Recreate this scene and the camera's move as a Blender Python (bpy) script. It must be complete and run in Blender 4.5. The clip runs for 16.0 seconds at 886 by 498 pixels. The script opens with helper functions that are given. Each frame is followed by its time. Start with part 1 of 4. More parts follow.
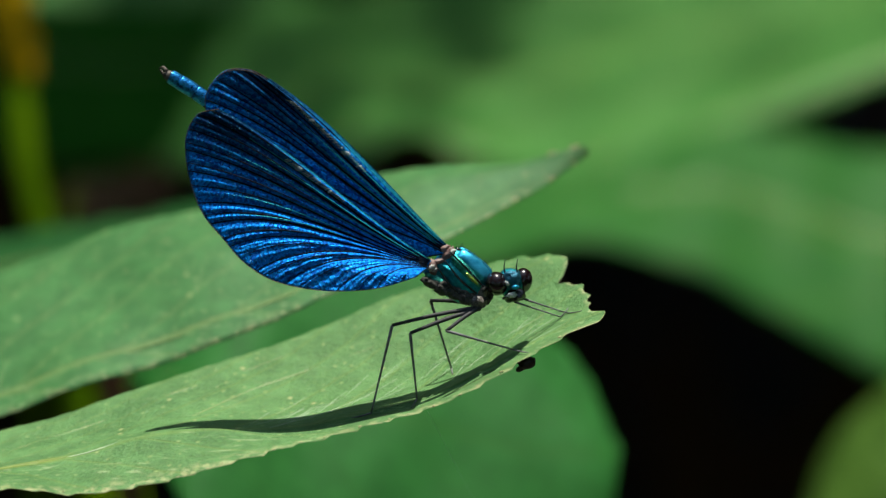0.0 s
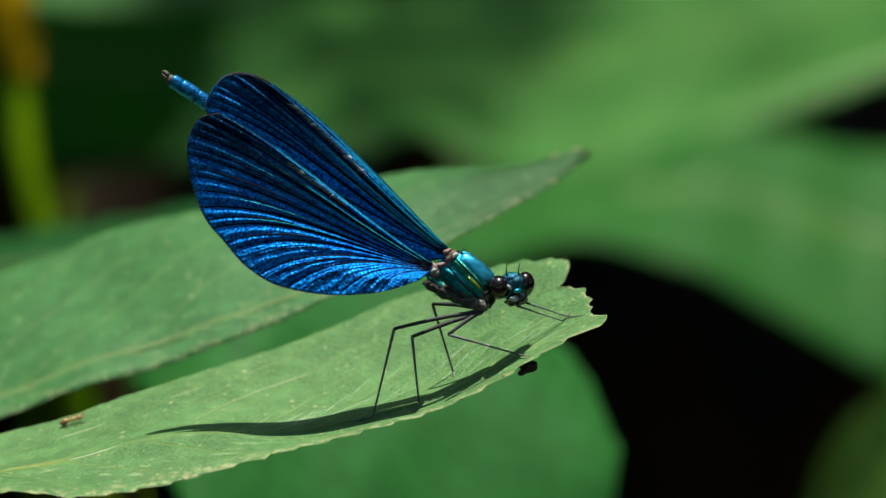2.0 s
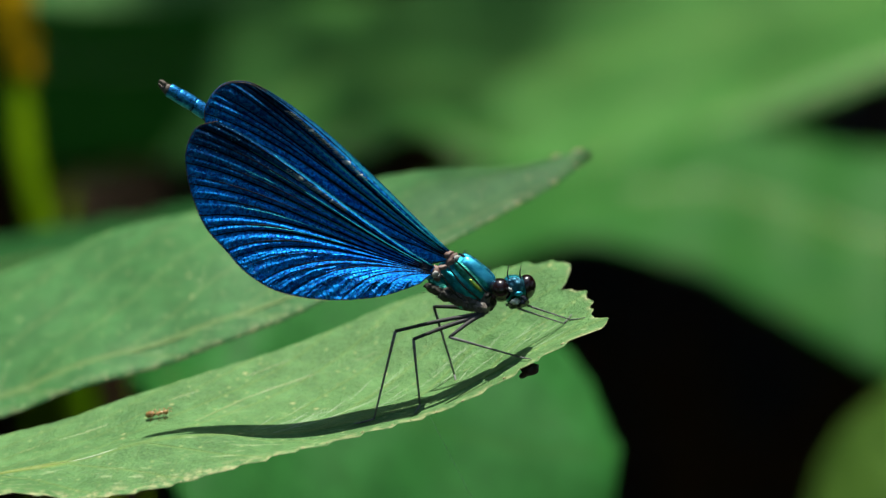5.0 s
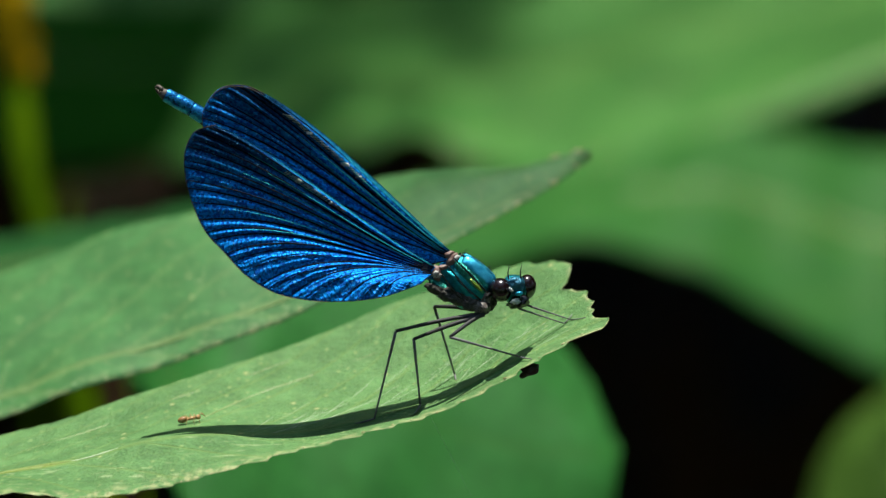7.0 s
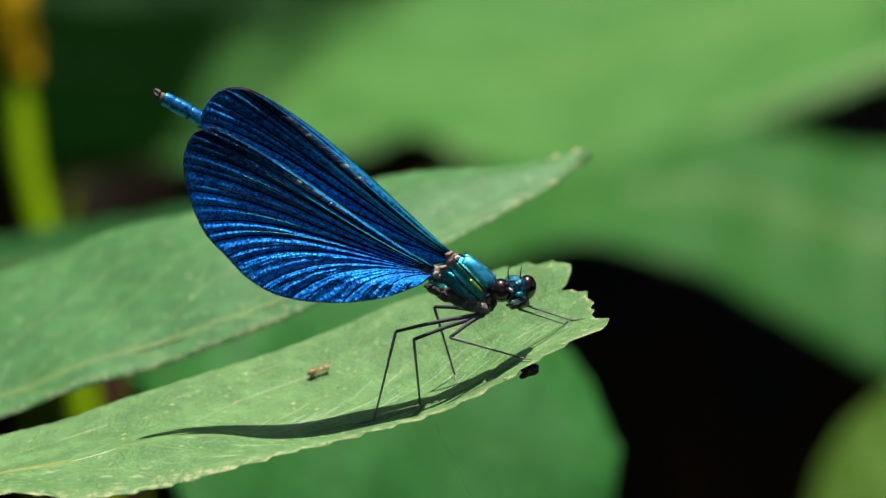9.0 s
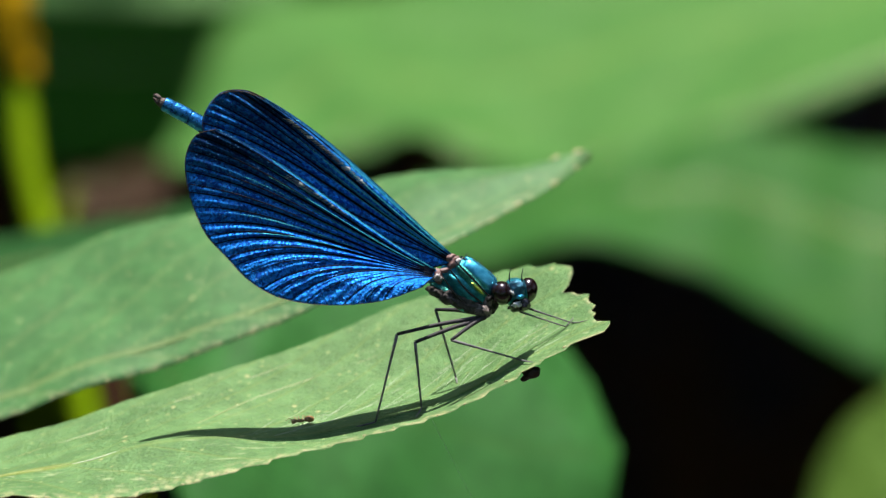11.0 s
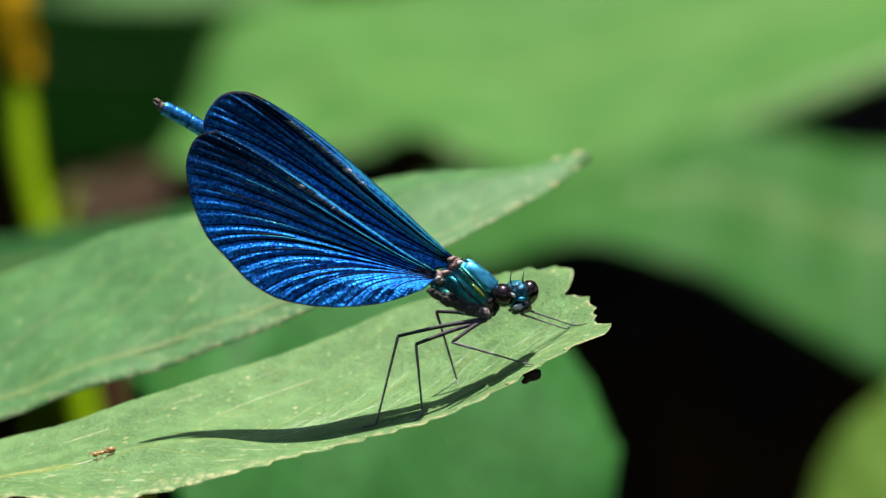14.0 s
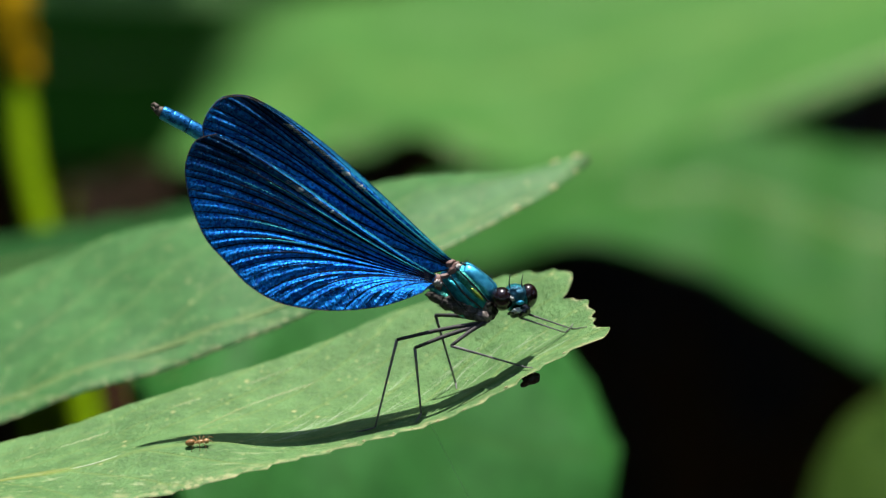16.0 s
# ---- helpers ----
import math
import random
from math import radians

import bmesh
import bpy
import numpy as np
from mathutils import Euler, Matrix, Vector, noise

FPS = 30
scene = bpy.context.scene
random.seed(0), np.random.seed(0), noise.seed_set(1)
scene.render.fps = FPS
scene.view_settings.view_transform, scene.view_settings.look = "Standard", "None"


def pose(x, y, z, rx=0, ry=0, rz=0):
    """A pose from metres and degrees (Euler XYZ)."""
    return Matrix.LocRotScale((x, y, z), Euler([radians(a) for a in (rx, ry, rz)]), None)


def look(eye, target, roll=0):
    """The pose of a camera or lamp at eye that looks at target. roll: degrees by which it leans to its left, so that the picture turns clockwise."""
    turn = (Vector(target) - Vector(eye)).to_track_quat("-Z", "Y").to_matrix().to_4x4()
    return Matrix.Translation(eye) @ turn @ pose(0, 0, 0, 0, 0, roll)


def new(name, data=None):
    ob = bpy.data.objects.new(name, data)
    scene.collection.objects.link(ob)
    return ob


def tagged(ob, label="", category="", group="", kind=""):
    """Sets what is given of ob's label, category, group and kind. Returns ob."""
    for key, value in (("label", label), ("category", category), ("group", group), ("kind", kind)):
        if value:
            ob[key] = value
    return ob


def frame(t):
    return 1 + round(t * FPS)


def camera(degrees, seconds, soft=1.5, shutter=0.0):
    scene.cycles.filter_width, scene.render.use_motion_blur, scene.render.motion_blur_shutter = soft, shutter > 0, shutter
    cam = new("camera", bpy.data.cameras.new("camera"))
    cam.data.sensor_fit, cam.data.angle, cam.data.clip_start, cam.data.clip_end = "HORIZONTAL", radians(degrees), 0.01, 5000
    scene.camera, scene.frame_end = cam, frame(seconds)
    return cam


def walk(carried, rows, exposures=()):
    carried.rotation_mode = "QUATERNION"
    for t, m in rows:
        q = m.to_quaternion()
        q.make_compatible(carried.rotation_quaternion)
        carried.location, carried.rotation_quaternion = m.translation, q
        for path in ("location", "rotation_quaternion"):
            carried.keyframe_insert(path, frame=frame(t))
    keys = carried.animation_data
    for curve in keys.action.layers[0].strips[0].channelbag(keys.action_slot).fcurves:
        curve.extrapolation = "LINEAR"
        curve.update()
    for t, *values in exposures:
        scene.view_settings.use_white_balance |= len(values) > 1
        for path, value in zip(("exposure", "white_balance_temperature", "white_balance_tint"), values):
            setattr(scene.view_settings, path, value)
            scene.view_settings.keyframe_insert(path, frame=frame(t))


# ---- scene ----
# Stage: millimetres right (x), up (y) and towards the lens (z) from the insect's plane.
EYE, AIM = (0.0, -0.5706, 0.7854), (0.0, 0.0, 0.6)
cam = camera(9.34, 16.0, soft=1.35)
cam.data.dof.use_dof = True
cam.data.dof.focus_distance = 0.6
cam.data.dof.aperture_fstop = 15.0
EXPOSURE = [(0.0, 0.6, 6500, 1), (1.5, 0.72, 6500, 3), (2.0, 0.56, 6500, -1), (2.5, 0.56, 6500, -1), (3.0, 0.54, 6500, -1), (4.0, 0.72, 6500, 3), (6.5, 0.62, 6500, -1),
            (7.5, 0.83, 6500, 6), (9.0, 0.82, 6500, 10), (11.5, 1.0, 6500, 18), (12.0, 0.98, 6500, 17), (12.5, 1.08, 6500, 21), (13.5, 1.09, 6500, 22),
            (14.5, 0.95, 6500, 14), (15.0, 1.0, 6500, 18), (16.0, 0.8, 6500, 12)]
walk(cam, [(0.0, look(EYE, AIM)), (16.0, look(EYE, AIM))], EXPOSURE)
STAGE = Matrix.Translation(AIM) @ look(EYE, AIM).to_3x3().to_4x4()

# ---- light ----
SUN_WAY = (STAGE.to_3x3() @ Vector((-0.05, -1.0, -0.125))).normalized()
world = bpy.data.worlds.new("world")
scene.world = world
world.use_nodes = True
sky = world.node_tree.nodes.new("ShaderNodeTexSky")
sky.sky_type, sky.sun_disc = "NISHITA", False
sky.sun_elevation = math.asin(-SUN_WAY.z)
sky.sun_rotation = math.atan2(-SUN_WAY.x, -SUN_WAY.y)
back = world.node_tree.nodes["Background"]
world.node_tree.links.new(sky.outputs[0], back.inputs[0])
back.inputs[1].default_value = 0.12
sun = new("sun", bpy.data.lights.new("sun", "SUN"))
sun.data.energy, sun.data.angle, sun.data.color = 5.0, radians(0.53), (1.0, 0.95, 0.86)
sun.matrix_basis = look((0, 0, 3), Vector((0, 0, 3)) + SUN_WAY)


# ---- tools ----
def part(name, bm, mat, parent, label="", anchor=None, smooth=True):
    """One mesh in stage millimetres under a thing; anchor: its own pivot (stage), else the thing's."""
    top = parent
    while top.parent:
        top = top.parent
    base = Vector(top["anchor"])
    pivot = Vector(anchor) if anchor is not None else None
    origin = pivot if pivot is not None else (Vector(parent["pivot"]) if "pivot" in parent else base)
    for v in bm.verts:
        v.co = (v.co - origin) * 0.001
    me = bpy.data.meshes.new(name)
    bm.to_mesh(me)
    bm.free()
    me.materials.append(mat)
    if smooth:
        me.polygons.foreach_set("use_smooth", [True] * len(me.polygons))
    ob = new(name, me)
    ob.parent = parent
    if pivot is not None:
        ob["pivot"] = tuple(pivot)
        ob.location = (pivot - base) * 0.001
    return tagged(ob, label)


def thing(name, anchor, label, category, group="", kind=""):
    ob = new(name)
    ob.empty_display_size = 0.003
    ob["anchor"] = tuple(anchor)
    ob.matrix_basis = STAGE @ Matrix.Translation(Vector(anchor) * 0.001)
    return tagged(ob, label, category, group, kind)


def along(pts, t):
    """A smooth curve through pts, t from 0 to 1 by length."""
    p = [Vector(q) for q in pts]
    cum = [0.0]
    for a, b in zip(p, p[1:]):
        cum.append(cum[-1] + (b - a).length)
    x = min(max(t, 0.0), 1.0) * cum[-1]
    i = max(j for j in range(len(p) - 1) if cum[j] <= x)
    h = cum[i + 1] - cum[i]
    f = (x - cum[i]) / h

    def slope(j):
        lo, hi = max(j - 1, 0), min(j + 1, len(p) - 1)
        return (p[hi] - p[lo]) / (cum[hi] - cum[lo])
    m0, m1 = slope(i) * h, slope(i + 1) * h
    f2, f3 = f * f, f * f * f
    return p[i] * (2 * f3 - 3 * f2 + 1) + m0 * (f3 - 2 * f2 + f) + p[i + 1] * (3 * f2 - 2 * f3) + m1 * (f3 - f2)


DOWN = STAGE.to_3x3().inverted() @ Vector((0, 0, -1))


def to_ground(p, shift=(0, 0, 0)):
    """The point on the ground under p, moved aside by shift (mm)."""
    p = Vector(p) + Vector(shift)
    return p + DOWN * ((STAGE @ (p * 0.001)).z * 1000 + 15)


def tube(bm, pts, radii, sides=8, steps=None, caps=True):
    """A round rod along pts with radii at them."""
    n = steps or (len(pts) - 1) * 3
    ref = Vector((0.13, 0.31, 0.94))
    rings = []
    for k in range(n + 1):
        t = k / n
        c = along(pts, t) if len(pts) > 2 else Vector(pts[0]).lerp(Vector(pts[1]), t)
        a, b = max(t - 0.02, 0), min(t + 0.02, 1)
        w = (along(pts, b) - along(pts, a)) if len(pts) > 2 else Vector(pts[1]) - Vector(pts[0])
        w.normalize()
        e1 = w.cross(ref).normalized()
        e2 = w.cross(e1)
        x = t * (len(radii) - 1)
        i = min(int(x), len(radii) - 2)
        r = radii[i] + (radii[i + 1] - radii[i]) * (x - i)
        rings.append([bm.verts.new(c + (e1 * math.cos(q) + e2 * math.sin(q)) * r)
                      for q in [2 * math.pi * j / sides for j in range(sides)]])
    for r0, r1 in zip(rings, rings[1:]):
        for j in range(sides):
            bm.faces.new((r0[j], r0[(j + 1) % sides], r1[(j + 1) % sides], r1[j]))
    if caps:
        bm.faces.new(rings[0][::-1])
        bm.faces.new(rings[-1])
    return bm


def blob(bm, centre, radii, turn=(0, 0, 0), rough=0.0, seg=20, seed=0):
    """An ellipsoid, a little uneven where rough."""
    m = Matrix.Translation(centre) @ Euler([radians(a) for a in turn]).to_matrix().to_4x4() @ Matrix.Diagonal((*radii, 1))
    made = bmesh.ops.create_uvsphere(bm, u_segments=seg, v_segments=max(seg * 2 // 3, 6), radius=1.0)["verts"]
    for v in made:
        if rough:
            v.co *= 1 + rough * noise.noise(v.co * 2.3 + Vector((seed, 0, 0)))
        v.co = m @ v.co
    return bm


# ---- materials ----
def material(name):
    m = bpy.data.materials.new(name)
    m.use_nodes = True
    t = m.node_tree

    def node(kind, **inputs):
        n = t.nodes.new("ShaderNode" + kind)
        for k, v in inputs.items():
            key = int(k[1:]) if k[0] == "i" and k[1:].isdigit() else k.replace("_", " ")
            if hasattr(v, "is_output"):
                t.links.new(v, n.inputs[key])
            else:
                n.inputs[key].default_value = v
        return n
    return m, t, node, t.nodes["Principled BSDF"]


def ramp(node, fac, stops):
    n = node("ValToRGB", i0=fac)
    e = n.color_ramp.elements
    while len(e) < len(stops):
        e.new(0.5)
    for s, (p, c) in zip(e, stops):
        s.position, s.color = p, (*c, 1) if len(c) == 3 else c
    return n.outputs[0]


def maths(node, op, a, b=0.0, c=0.0):
    n = node("Math", i0=a, i1=b, i2=c)
    n.operation = op
    return n.outputs[0]


def mix(node, fac, a, b, blend="MIX"):
    n = node("MixRGB", i0=fac, i1=a if hasattr(a, "is_output") else (*a, 1), i2=b if hasattr(b, "is_output") else (*b, 1))
    n.blend_type = blend
    return n.outputs[0]


def leaf_material(name, dark, light, vein, veins=14.0, slant=2.2, mid=0.5, rough=0.5, thin=0.3, specks=0.0, relief=0.25, vein_gain=0.6, sheen=0.22, wear=0.0, rib_end=0.0):
    """Leaf blade: mottled green, paler ribs that follow the blade's own grid, pores and pale specks."""
    m, t, node, bsdf = material(name)
    tc = node("TexCoord")
    uv = node("SeparateXYZ", i0=tc.outputs["UV"])
    ob = tc.outputs["Object"]
    big = node("TexNoise", Vector=ob, Scale=45.0, Detail=4.0, Roughness=0.6).outputs["Fac"]
    fine = node("TexNoise", Vector=ob, Scale=2600.0, Detail=5.0, Roughness=0.75).outputs["Fac"]
    cells = node("TexVoronoi", Vector=ob, Scale=1700.0).outputs["Distance"]
    col = mix(node, ramp(node, big, [(0.3, (0, 0, 0)), (0.7, (1, 1, 1))]), dark, light)
    col = mix(node, maths(node, "MULTIPLY", ramp(node, fine, [(0.46, (0, 0, 0)), (0.64, (1, 1, 1))]), 0.3), col, [c * 2.0 for c in light])
    soft_spot = node("TexNoise", Vector=ob, Scale=330.0, Detail=3.0, Roughness=0.6).outputs["Fac"]
    col = mix(node, maths(node, "MULTIPLY", ramp(node, soft_spot, [(0.42, (0, 0, 0)), (0.68, (1, 1, 1))]), 0.45), col, [c * 1.7 for c in light])
    # ribs
    wob = node("TexNoise", Vector=ob, Scale=120.0, Detail=2.0).outputs["Fac"]
    off = maths(node, "ABSOLUTE", maths(node, "SUBTRACT", uv.outputs[1], mid))
    run = maths(node, "ADD", maths(node, "MULTIPLY", uv.outputs[0], veins), maths(node, "MULTIPLY", off, -slant))
    run = maths(node, "ADD", run, maths(node, "MULTIPLY", wob, 0.12))
    saw = maths(node, "ABSOLUTE", maths(node, "SUBTRACT", maths(node, "FRACT", run), 0.5))
    side = ramp(node, saw, [(0.0, (0.6, 0.6, 0.6)), (0.03, (0.2, 0.2, 0.2)), (0.09, (0, 0, 0))])
    centre = ramp(node, off, [(0.0, (1, 1, 1)), (0.010, (0.7, 0.7, 0.7)), (0.022, (0, 0, 0))])
    if rib_end:
        band = maths(node, "MULTIPLY", ramp(node, off, [(0.008, (1, 1, 1)), (0.034, (0, 0, 0))]), ramp(node, uv.outputs[0], [(rib_end - 0.03, (1, 1, 1)), (rib_end + 0.02, (0, 0, 0))]))
        centre = maths(node, "MAXIMUM", maths(node, "MULTIPLY", centre, 0.5), maths(node, "MULTIPLY", band, 1.6))
    net = node("TexVoronoi", Vector=ob, Scale=420.0)
    net.feature = "DISTANCE_TO_EDGE"
    mesh_ = ramp(node, net.outputs["Distance"], [(0.0, (0.14, 0.14, 0.14)), (0.08, (0, 0, 0))])
    ribs = maths(node, "MAXIMUM", maths(node, "MAXIMUM", side, centre), mesh_)
    col = mix(node, maths(node, "MULTIPLY", ribs, vein_gain), col, vein)
    if specks:
        for scale, part_of, r0, r1, gain, tone in ((900.0, 0.62, 0.08, 0.30, 0.7, (0.34, 0.42, 0.17)), (1600.0, 0.55, 0.12, 0.30, 0.35, (0.20, 0.32, 0.11)), (380.0, 0.70, 0.04, 0.15, 0.85, (0.52, 0.50, 0.24))):
            sp = node("TexVoronoi", Vector=ob, Scale=scale, Randomness=1.0)
            pick = maths(node, "GREATER_THAN", node("SeparateXYZ", i0=sp.outputs["Color"]).outputs[0], part_of)
            dot = maths(node, "MULTIPLY", ramp(node, sp.outputs["Distance"], [(r0, (1, 1, 1)), (r1, (0, 0, 0))]), pick)
            col = mix(node, maths(node, "MULTIPLY", dot, specks * gain), col, tone)
        turn = node("Mapping", Vector=ob)
        turn.inputs["Rotation"].default_value = (0, 0, radians(-20))
        turn.inputs["Scale"].default_value = (230, 2300, 900)
        hair = ramp(node, node("TexNoise", Vector=turn.outputs[0], Scale=1.0, Detail=3.0).outputs["Fac"], [(0.60, (0, 0, 0)), (0.74, (1, 1, 1))])
        col = mix(node, maths(node, "MULTIPLY", hair, ramp(node, uv.outputs[1], [(mid - 0.03, (0.15, 0.15, 0.15)), (mid + 0.05, (0.6, 0.6, 0.6))])), col, (0.42, 0.50, 0.27))
    if wear:
        gnaw = node("TexNoise", Vector=ob, Scale=700.0, Detail=4.0, Roughness=0.7).outputs["Fac"]
        rim = maths(node, "MAXIMUM", ramp(node, uv.outputs[1], [(0.93, (0, 0, 0)), (0.992, (1, 1, 1))]), ramp(node, uv.outputs[0], [(0.993, (0, 0, 0)), (0.9995, (1, 1, 1))]))
        rim = maths(node, "MULTIPLY", rim, ramp(node, gnaw, [(0.46, (0, 0, 0)), (0.60, (1, 1, 1))]))
        col = mix(node, maths(node, "MULTIPLY", rim, wear), col, (0.50, 0.48, 0.26))
    h = maths(node, "ADD", maths(node, "MULTIPLY", cells, 0.5), maths(node, "MULTIPLY", fine, 0.8))
    h = maths(node, "ADD", h, maths(node, "MULTIPLY", ribs, -0.6))
    bump = node("Bump", Strength=relief, Distance=0.0004, Height=h)
    t.links.new(col, bsdf.inputs["Base Color"])
    t.links.new(bump.outputs[0], bsdf.inputs["Normal"])
    r = ramp(node, fine, [(0.2, (rough - 0.1,) * 3), (0.8, (rough + 0.15,) * 3)])
    t.links.new(r, bsdf.inputs["Roughness"])
    bsdf.inputs["Specular IOR Level"].default_value = sheen
    tr = node("BsdfTranslucent", Color=mix(node, 1.0, col, (1.0, 1.15, 0.35), "MULTIPLY"))
    t.links.new(bump.outputs[0], tr.inputs["Normal"])
    sh = node("MixShader", i0=thin, i1=bsdf.outputs[0], i2=tr.outputs[0])
    t.links.new(sh.outputs[0], t.nodes["Material Output"].inputs[0])
    return m


def plain(name, dark, light, scale=600.0, rough=0.5, metal=0.0, relief=0.2, spec=0.5, coat=0.0):
    """Two tones of grain with fine relief."""
    m, t, node, bsdf = material(name)
    ob = node("TexCoord").outputs["Object"]
    a = node("TexNoise", Vector=ob, Scale=scale, Detail=5.0, Roughness=0.65).outputs["Fac"]
    b = node("TexNoise", Vector=ob, Scale=scale * 0.15, Detail=3.0).outputs["Fac"]
    f = maths(node, "ADD", maths(node, "MULTIPLY", a, 0.6), maths(node, "MULTIPLY", b, 0.4))
    t.links.new(mix(node, ramp(node, f, [(0.35, (0, 0, 0)), (0.65, (1, 1, 1))]), dark, light), bsdf.inputs["Base Color"])
    t.links.new(node("Bump", Strength=relief, Distance=0.0002, Height=a).outputs[0], bsdf.inputs["Normal"])
    t.links.new(ramp(node, a, [(0.2, (max(rough - 0.1, 0.03),) * 3), (0.8, (rough + 0.1,) * 3)]), bsdf.inputs["Roughness"])
    bsdf.inputs["Metallic"].default_value = metal
    bsdf.inputs["Specular IOR Level"].default_value = spec
    bsdf.inputs["Coat Weight"].default_value = coat
    bsdf.inputs["Coat Roughness"].default_value = 0.10
    return m


DRY = plain("dry_edge", (0.32, 0.30, 0.13), (0.55, 0.50, 0.28), 900, 0.6)
FRONT_LEAF = leaf_material("toothed_leaf", (0.054, 0.138, 0.040), (0.107, 0.214, 0.076), (0.24, 0.29, 0.06), veins=9, slant=5.0, mid=0.7, specks=0.85, thin=0.18, relief=0.65, wear=0.8, sheen=0.26, rib_end=0.29, vein_gain=0.5)
BACK_LEAF = leaf_material("second_leaf", (0.036, 0.116, 0.035), (0.053, 0.146, 0.047), (0.17, 0.23, 0.08), veins=7, slant=3.5, mid=0.86, specks=0.5, thin=0.18, wear=0.3, sheen=0.2)
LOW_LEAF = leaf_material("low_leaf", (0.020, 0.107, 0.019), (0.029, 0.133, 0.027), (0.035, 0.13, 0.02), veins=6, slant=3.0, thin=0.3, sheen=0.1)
# darkened copy of LOW_LEAF: the dimness is put into the colour
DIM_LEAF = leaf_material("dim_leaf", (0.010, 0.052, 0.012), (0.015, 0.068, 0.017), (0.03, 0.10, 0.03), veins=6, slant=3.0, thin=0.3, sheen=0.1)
LIME_LEAF = leaf_material("lime_leaf", (0.052, 0.120, 0.015), (0.078, 0.158, 0.024), (0.12, 0.18, 0.04), veins=5, slant=3.0, thin=0.3, sheen=0.12)
MID_LEAF = leaf_material("mid_leaf", (0.016, 0.084, 0.014), (0.026, 0.112, 0.020), (0.08, 0.18, 0.03), vein_gain=1.0, veins=5, slant=3.0, thin=0.3, sheen=0.12)
FAR_LEAF = leaf_material("far_leaf", (0.036, 0.130, 0.022), (0.060, 0.178, 0.038), (0.15, 0.28, 0.07), veins=6, slant=3.0, thin=0.3, sheen=0.14, vein_gain=1.0)
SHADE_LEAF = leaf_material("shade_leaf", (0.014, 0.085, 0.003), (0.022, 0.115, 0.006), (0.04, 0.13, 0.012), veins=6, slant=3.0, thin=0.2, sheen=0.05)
SCAR = plain("pale_scar", (0.26, 0.34, 0.20), (0.46, 0.53, 0.38), 900, 0.6)
RIB = plain("leaf_rib", (0.15, 0.21, 0.06), (0.25, 0.30, 0.11), 900, 0.45)
STALK = plain("green_stalk", (0.17, 0.31, 0.001), (0.24, 0.39, 0.002), 300, 0.5, spec=0.08)
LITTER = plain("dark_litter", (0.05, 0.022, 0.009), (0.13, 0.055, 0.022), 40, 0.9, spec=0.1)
# near-black brown: the hollow's shade is put into the colour
DRY_SHADE = plain("withered_shade_brown", (0.010, 0.0042, 0.0018), (0.026, 0.011, 0.005), 200, 0.8, spec=0.1)
RUST = plain("withered_orange", (0.38, 0.22, 0.001), (0.52, 0.32, 0.003), 300, 0.6, spec=0.08)
BROWN = plain("brown_stem", (0.075, 0.026, 0.006), (0.13, 0.05, 0.013), 300, 0.7)
SOIL = plain("dark_soil", (0.010, 0.008, 0.006), (0.025, 0.018, 0.012), 30, 0.9)
LEG = plain("leg_black", (0.016, 0.016, 0.018), (0.06, 0.058, 0.064), 1500, 0.55, spec=0.2)
LEG_GREY = plain("leg_grey", (0.07, 0.068, 0.078), (0.24, 0.225, 0.235), 1800, 0.55, spec=0.2)
BLACK = plain("glossy_black", (0.003, 0.003, 0.004), (0.006, 0.006, 0.007), 1500, 0.16, relief=0.02, spec=0.5, coat=0.35)
EYE_BLACK = plain("dark_maroon_gloss", (0.004, 0.001, 0.0015), (0.012, 0.003, 0.004), 1500, 0.17, relief=0.01, spec=0.7)
TEAL = plain("teal_metal", (0.003, 0.05, 0.07), (0.04, 0.44, 0.54), 1500, 0.36, metal=0.9, relief=0.8)
AZURE = plain("azure_metal", (0.005, 0.24, 0.50), (0.11, 0.66, 0.95), 900, 0.34, metal=0.85, relief=0.2)
GREEN_METAL = plain("green_metal", (0.003, 0.04, 0.034), (0.08, 0.50, 0.40), 1600, 0.4, metal=0.9, relief=0.9)
GOLD_GREEN = plain("gold_green_metal", (0.10, 0.22, 0.02), (0.45, 0.6, 0.10), 1500, 0.4, metal=0.7, relief=0.4)
BLUE_SEG = plain("blue_metal", (0.004, 0.07, 0.26), (0.06, 0.42, 0.95), 1800, 0.3, metal=0.88, relief=0.35)
UNDER = plain("dark_underside", (0.005, 0.006, 0.006), (0.13, 0.12, 0.11), 1800, 0.75, relief=1.0, spec=0.15)
TAIL_END = plain("tail_end_brown", (0.015, 0.012, 0.010), (0.16, 0.12, 0.10), 2600, 0.6, relief=1.0)
BUD = plain("withered_black", (0.006, 0.004, 0.003), (0.03, 0.014, 0.008), 900, 0.35, relief=0.5)
FACE = plain("face_metal", (0.003, 0.03, 0.06), (0.06, 0.24, 0.36), 1800, 0.36, metal=0.7, relief=1.0)
PINK = plain("pale_brown_joint", (0.10, 0.05, 0.04), (0.32, 0.20, 0.18), 900, 0.5)
NECK = plain("neck_brown", (0.03, 0.025, 0.022), (0.26, 0.22, 0.20), 1500, 0.5, relief=0.9)
JOINT_PALE = plain("joint_pale", (0.16, 0.14, 0.14), (0.62, 0.60, 0.58), 1600, 0.5, relief=0.8)
PALE = plain("pale_spot", (0.4, 0.44, 0.46), (0.85, 0.86, 0.86), 2500, 0.3)
CELL = plain("pale_cell", (0.22, 0.27, 0.27), (0.62, 0.66, 0.60), 2500, 0.4)
ANT = plain("ant_brown", (0.30, 0.16, 0.06), (0.48, 0.29, 0.13), 3000, 0.3, relief=0.1)
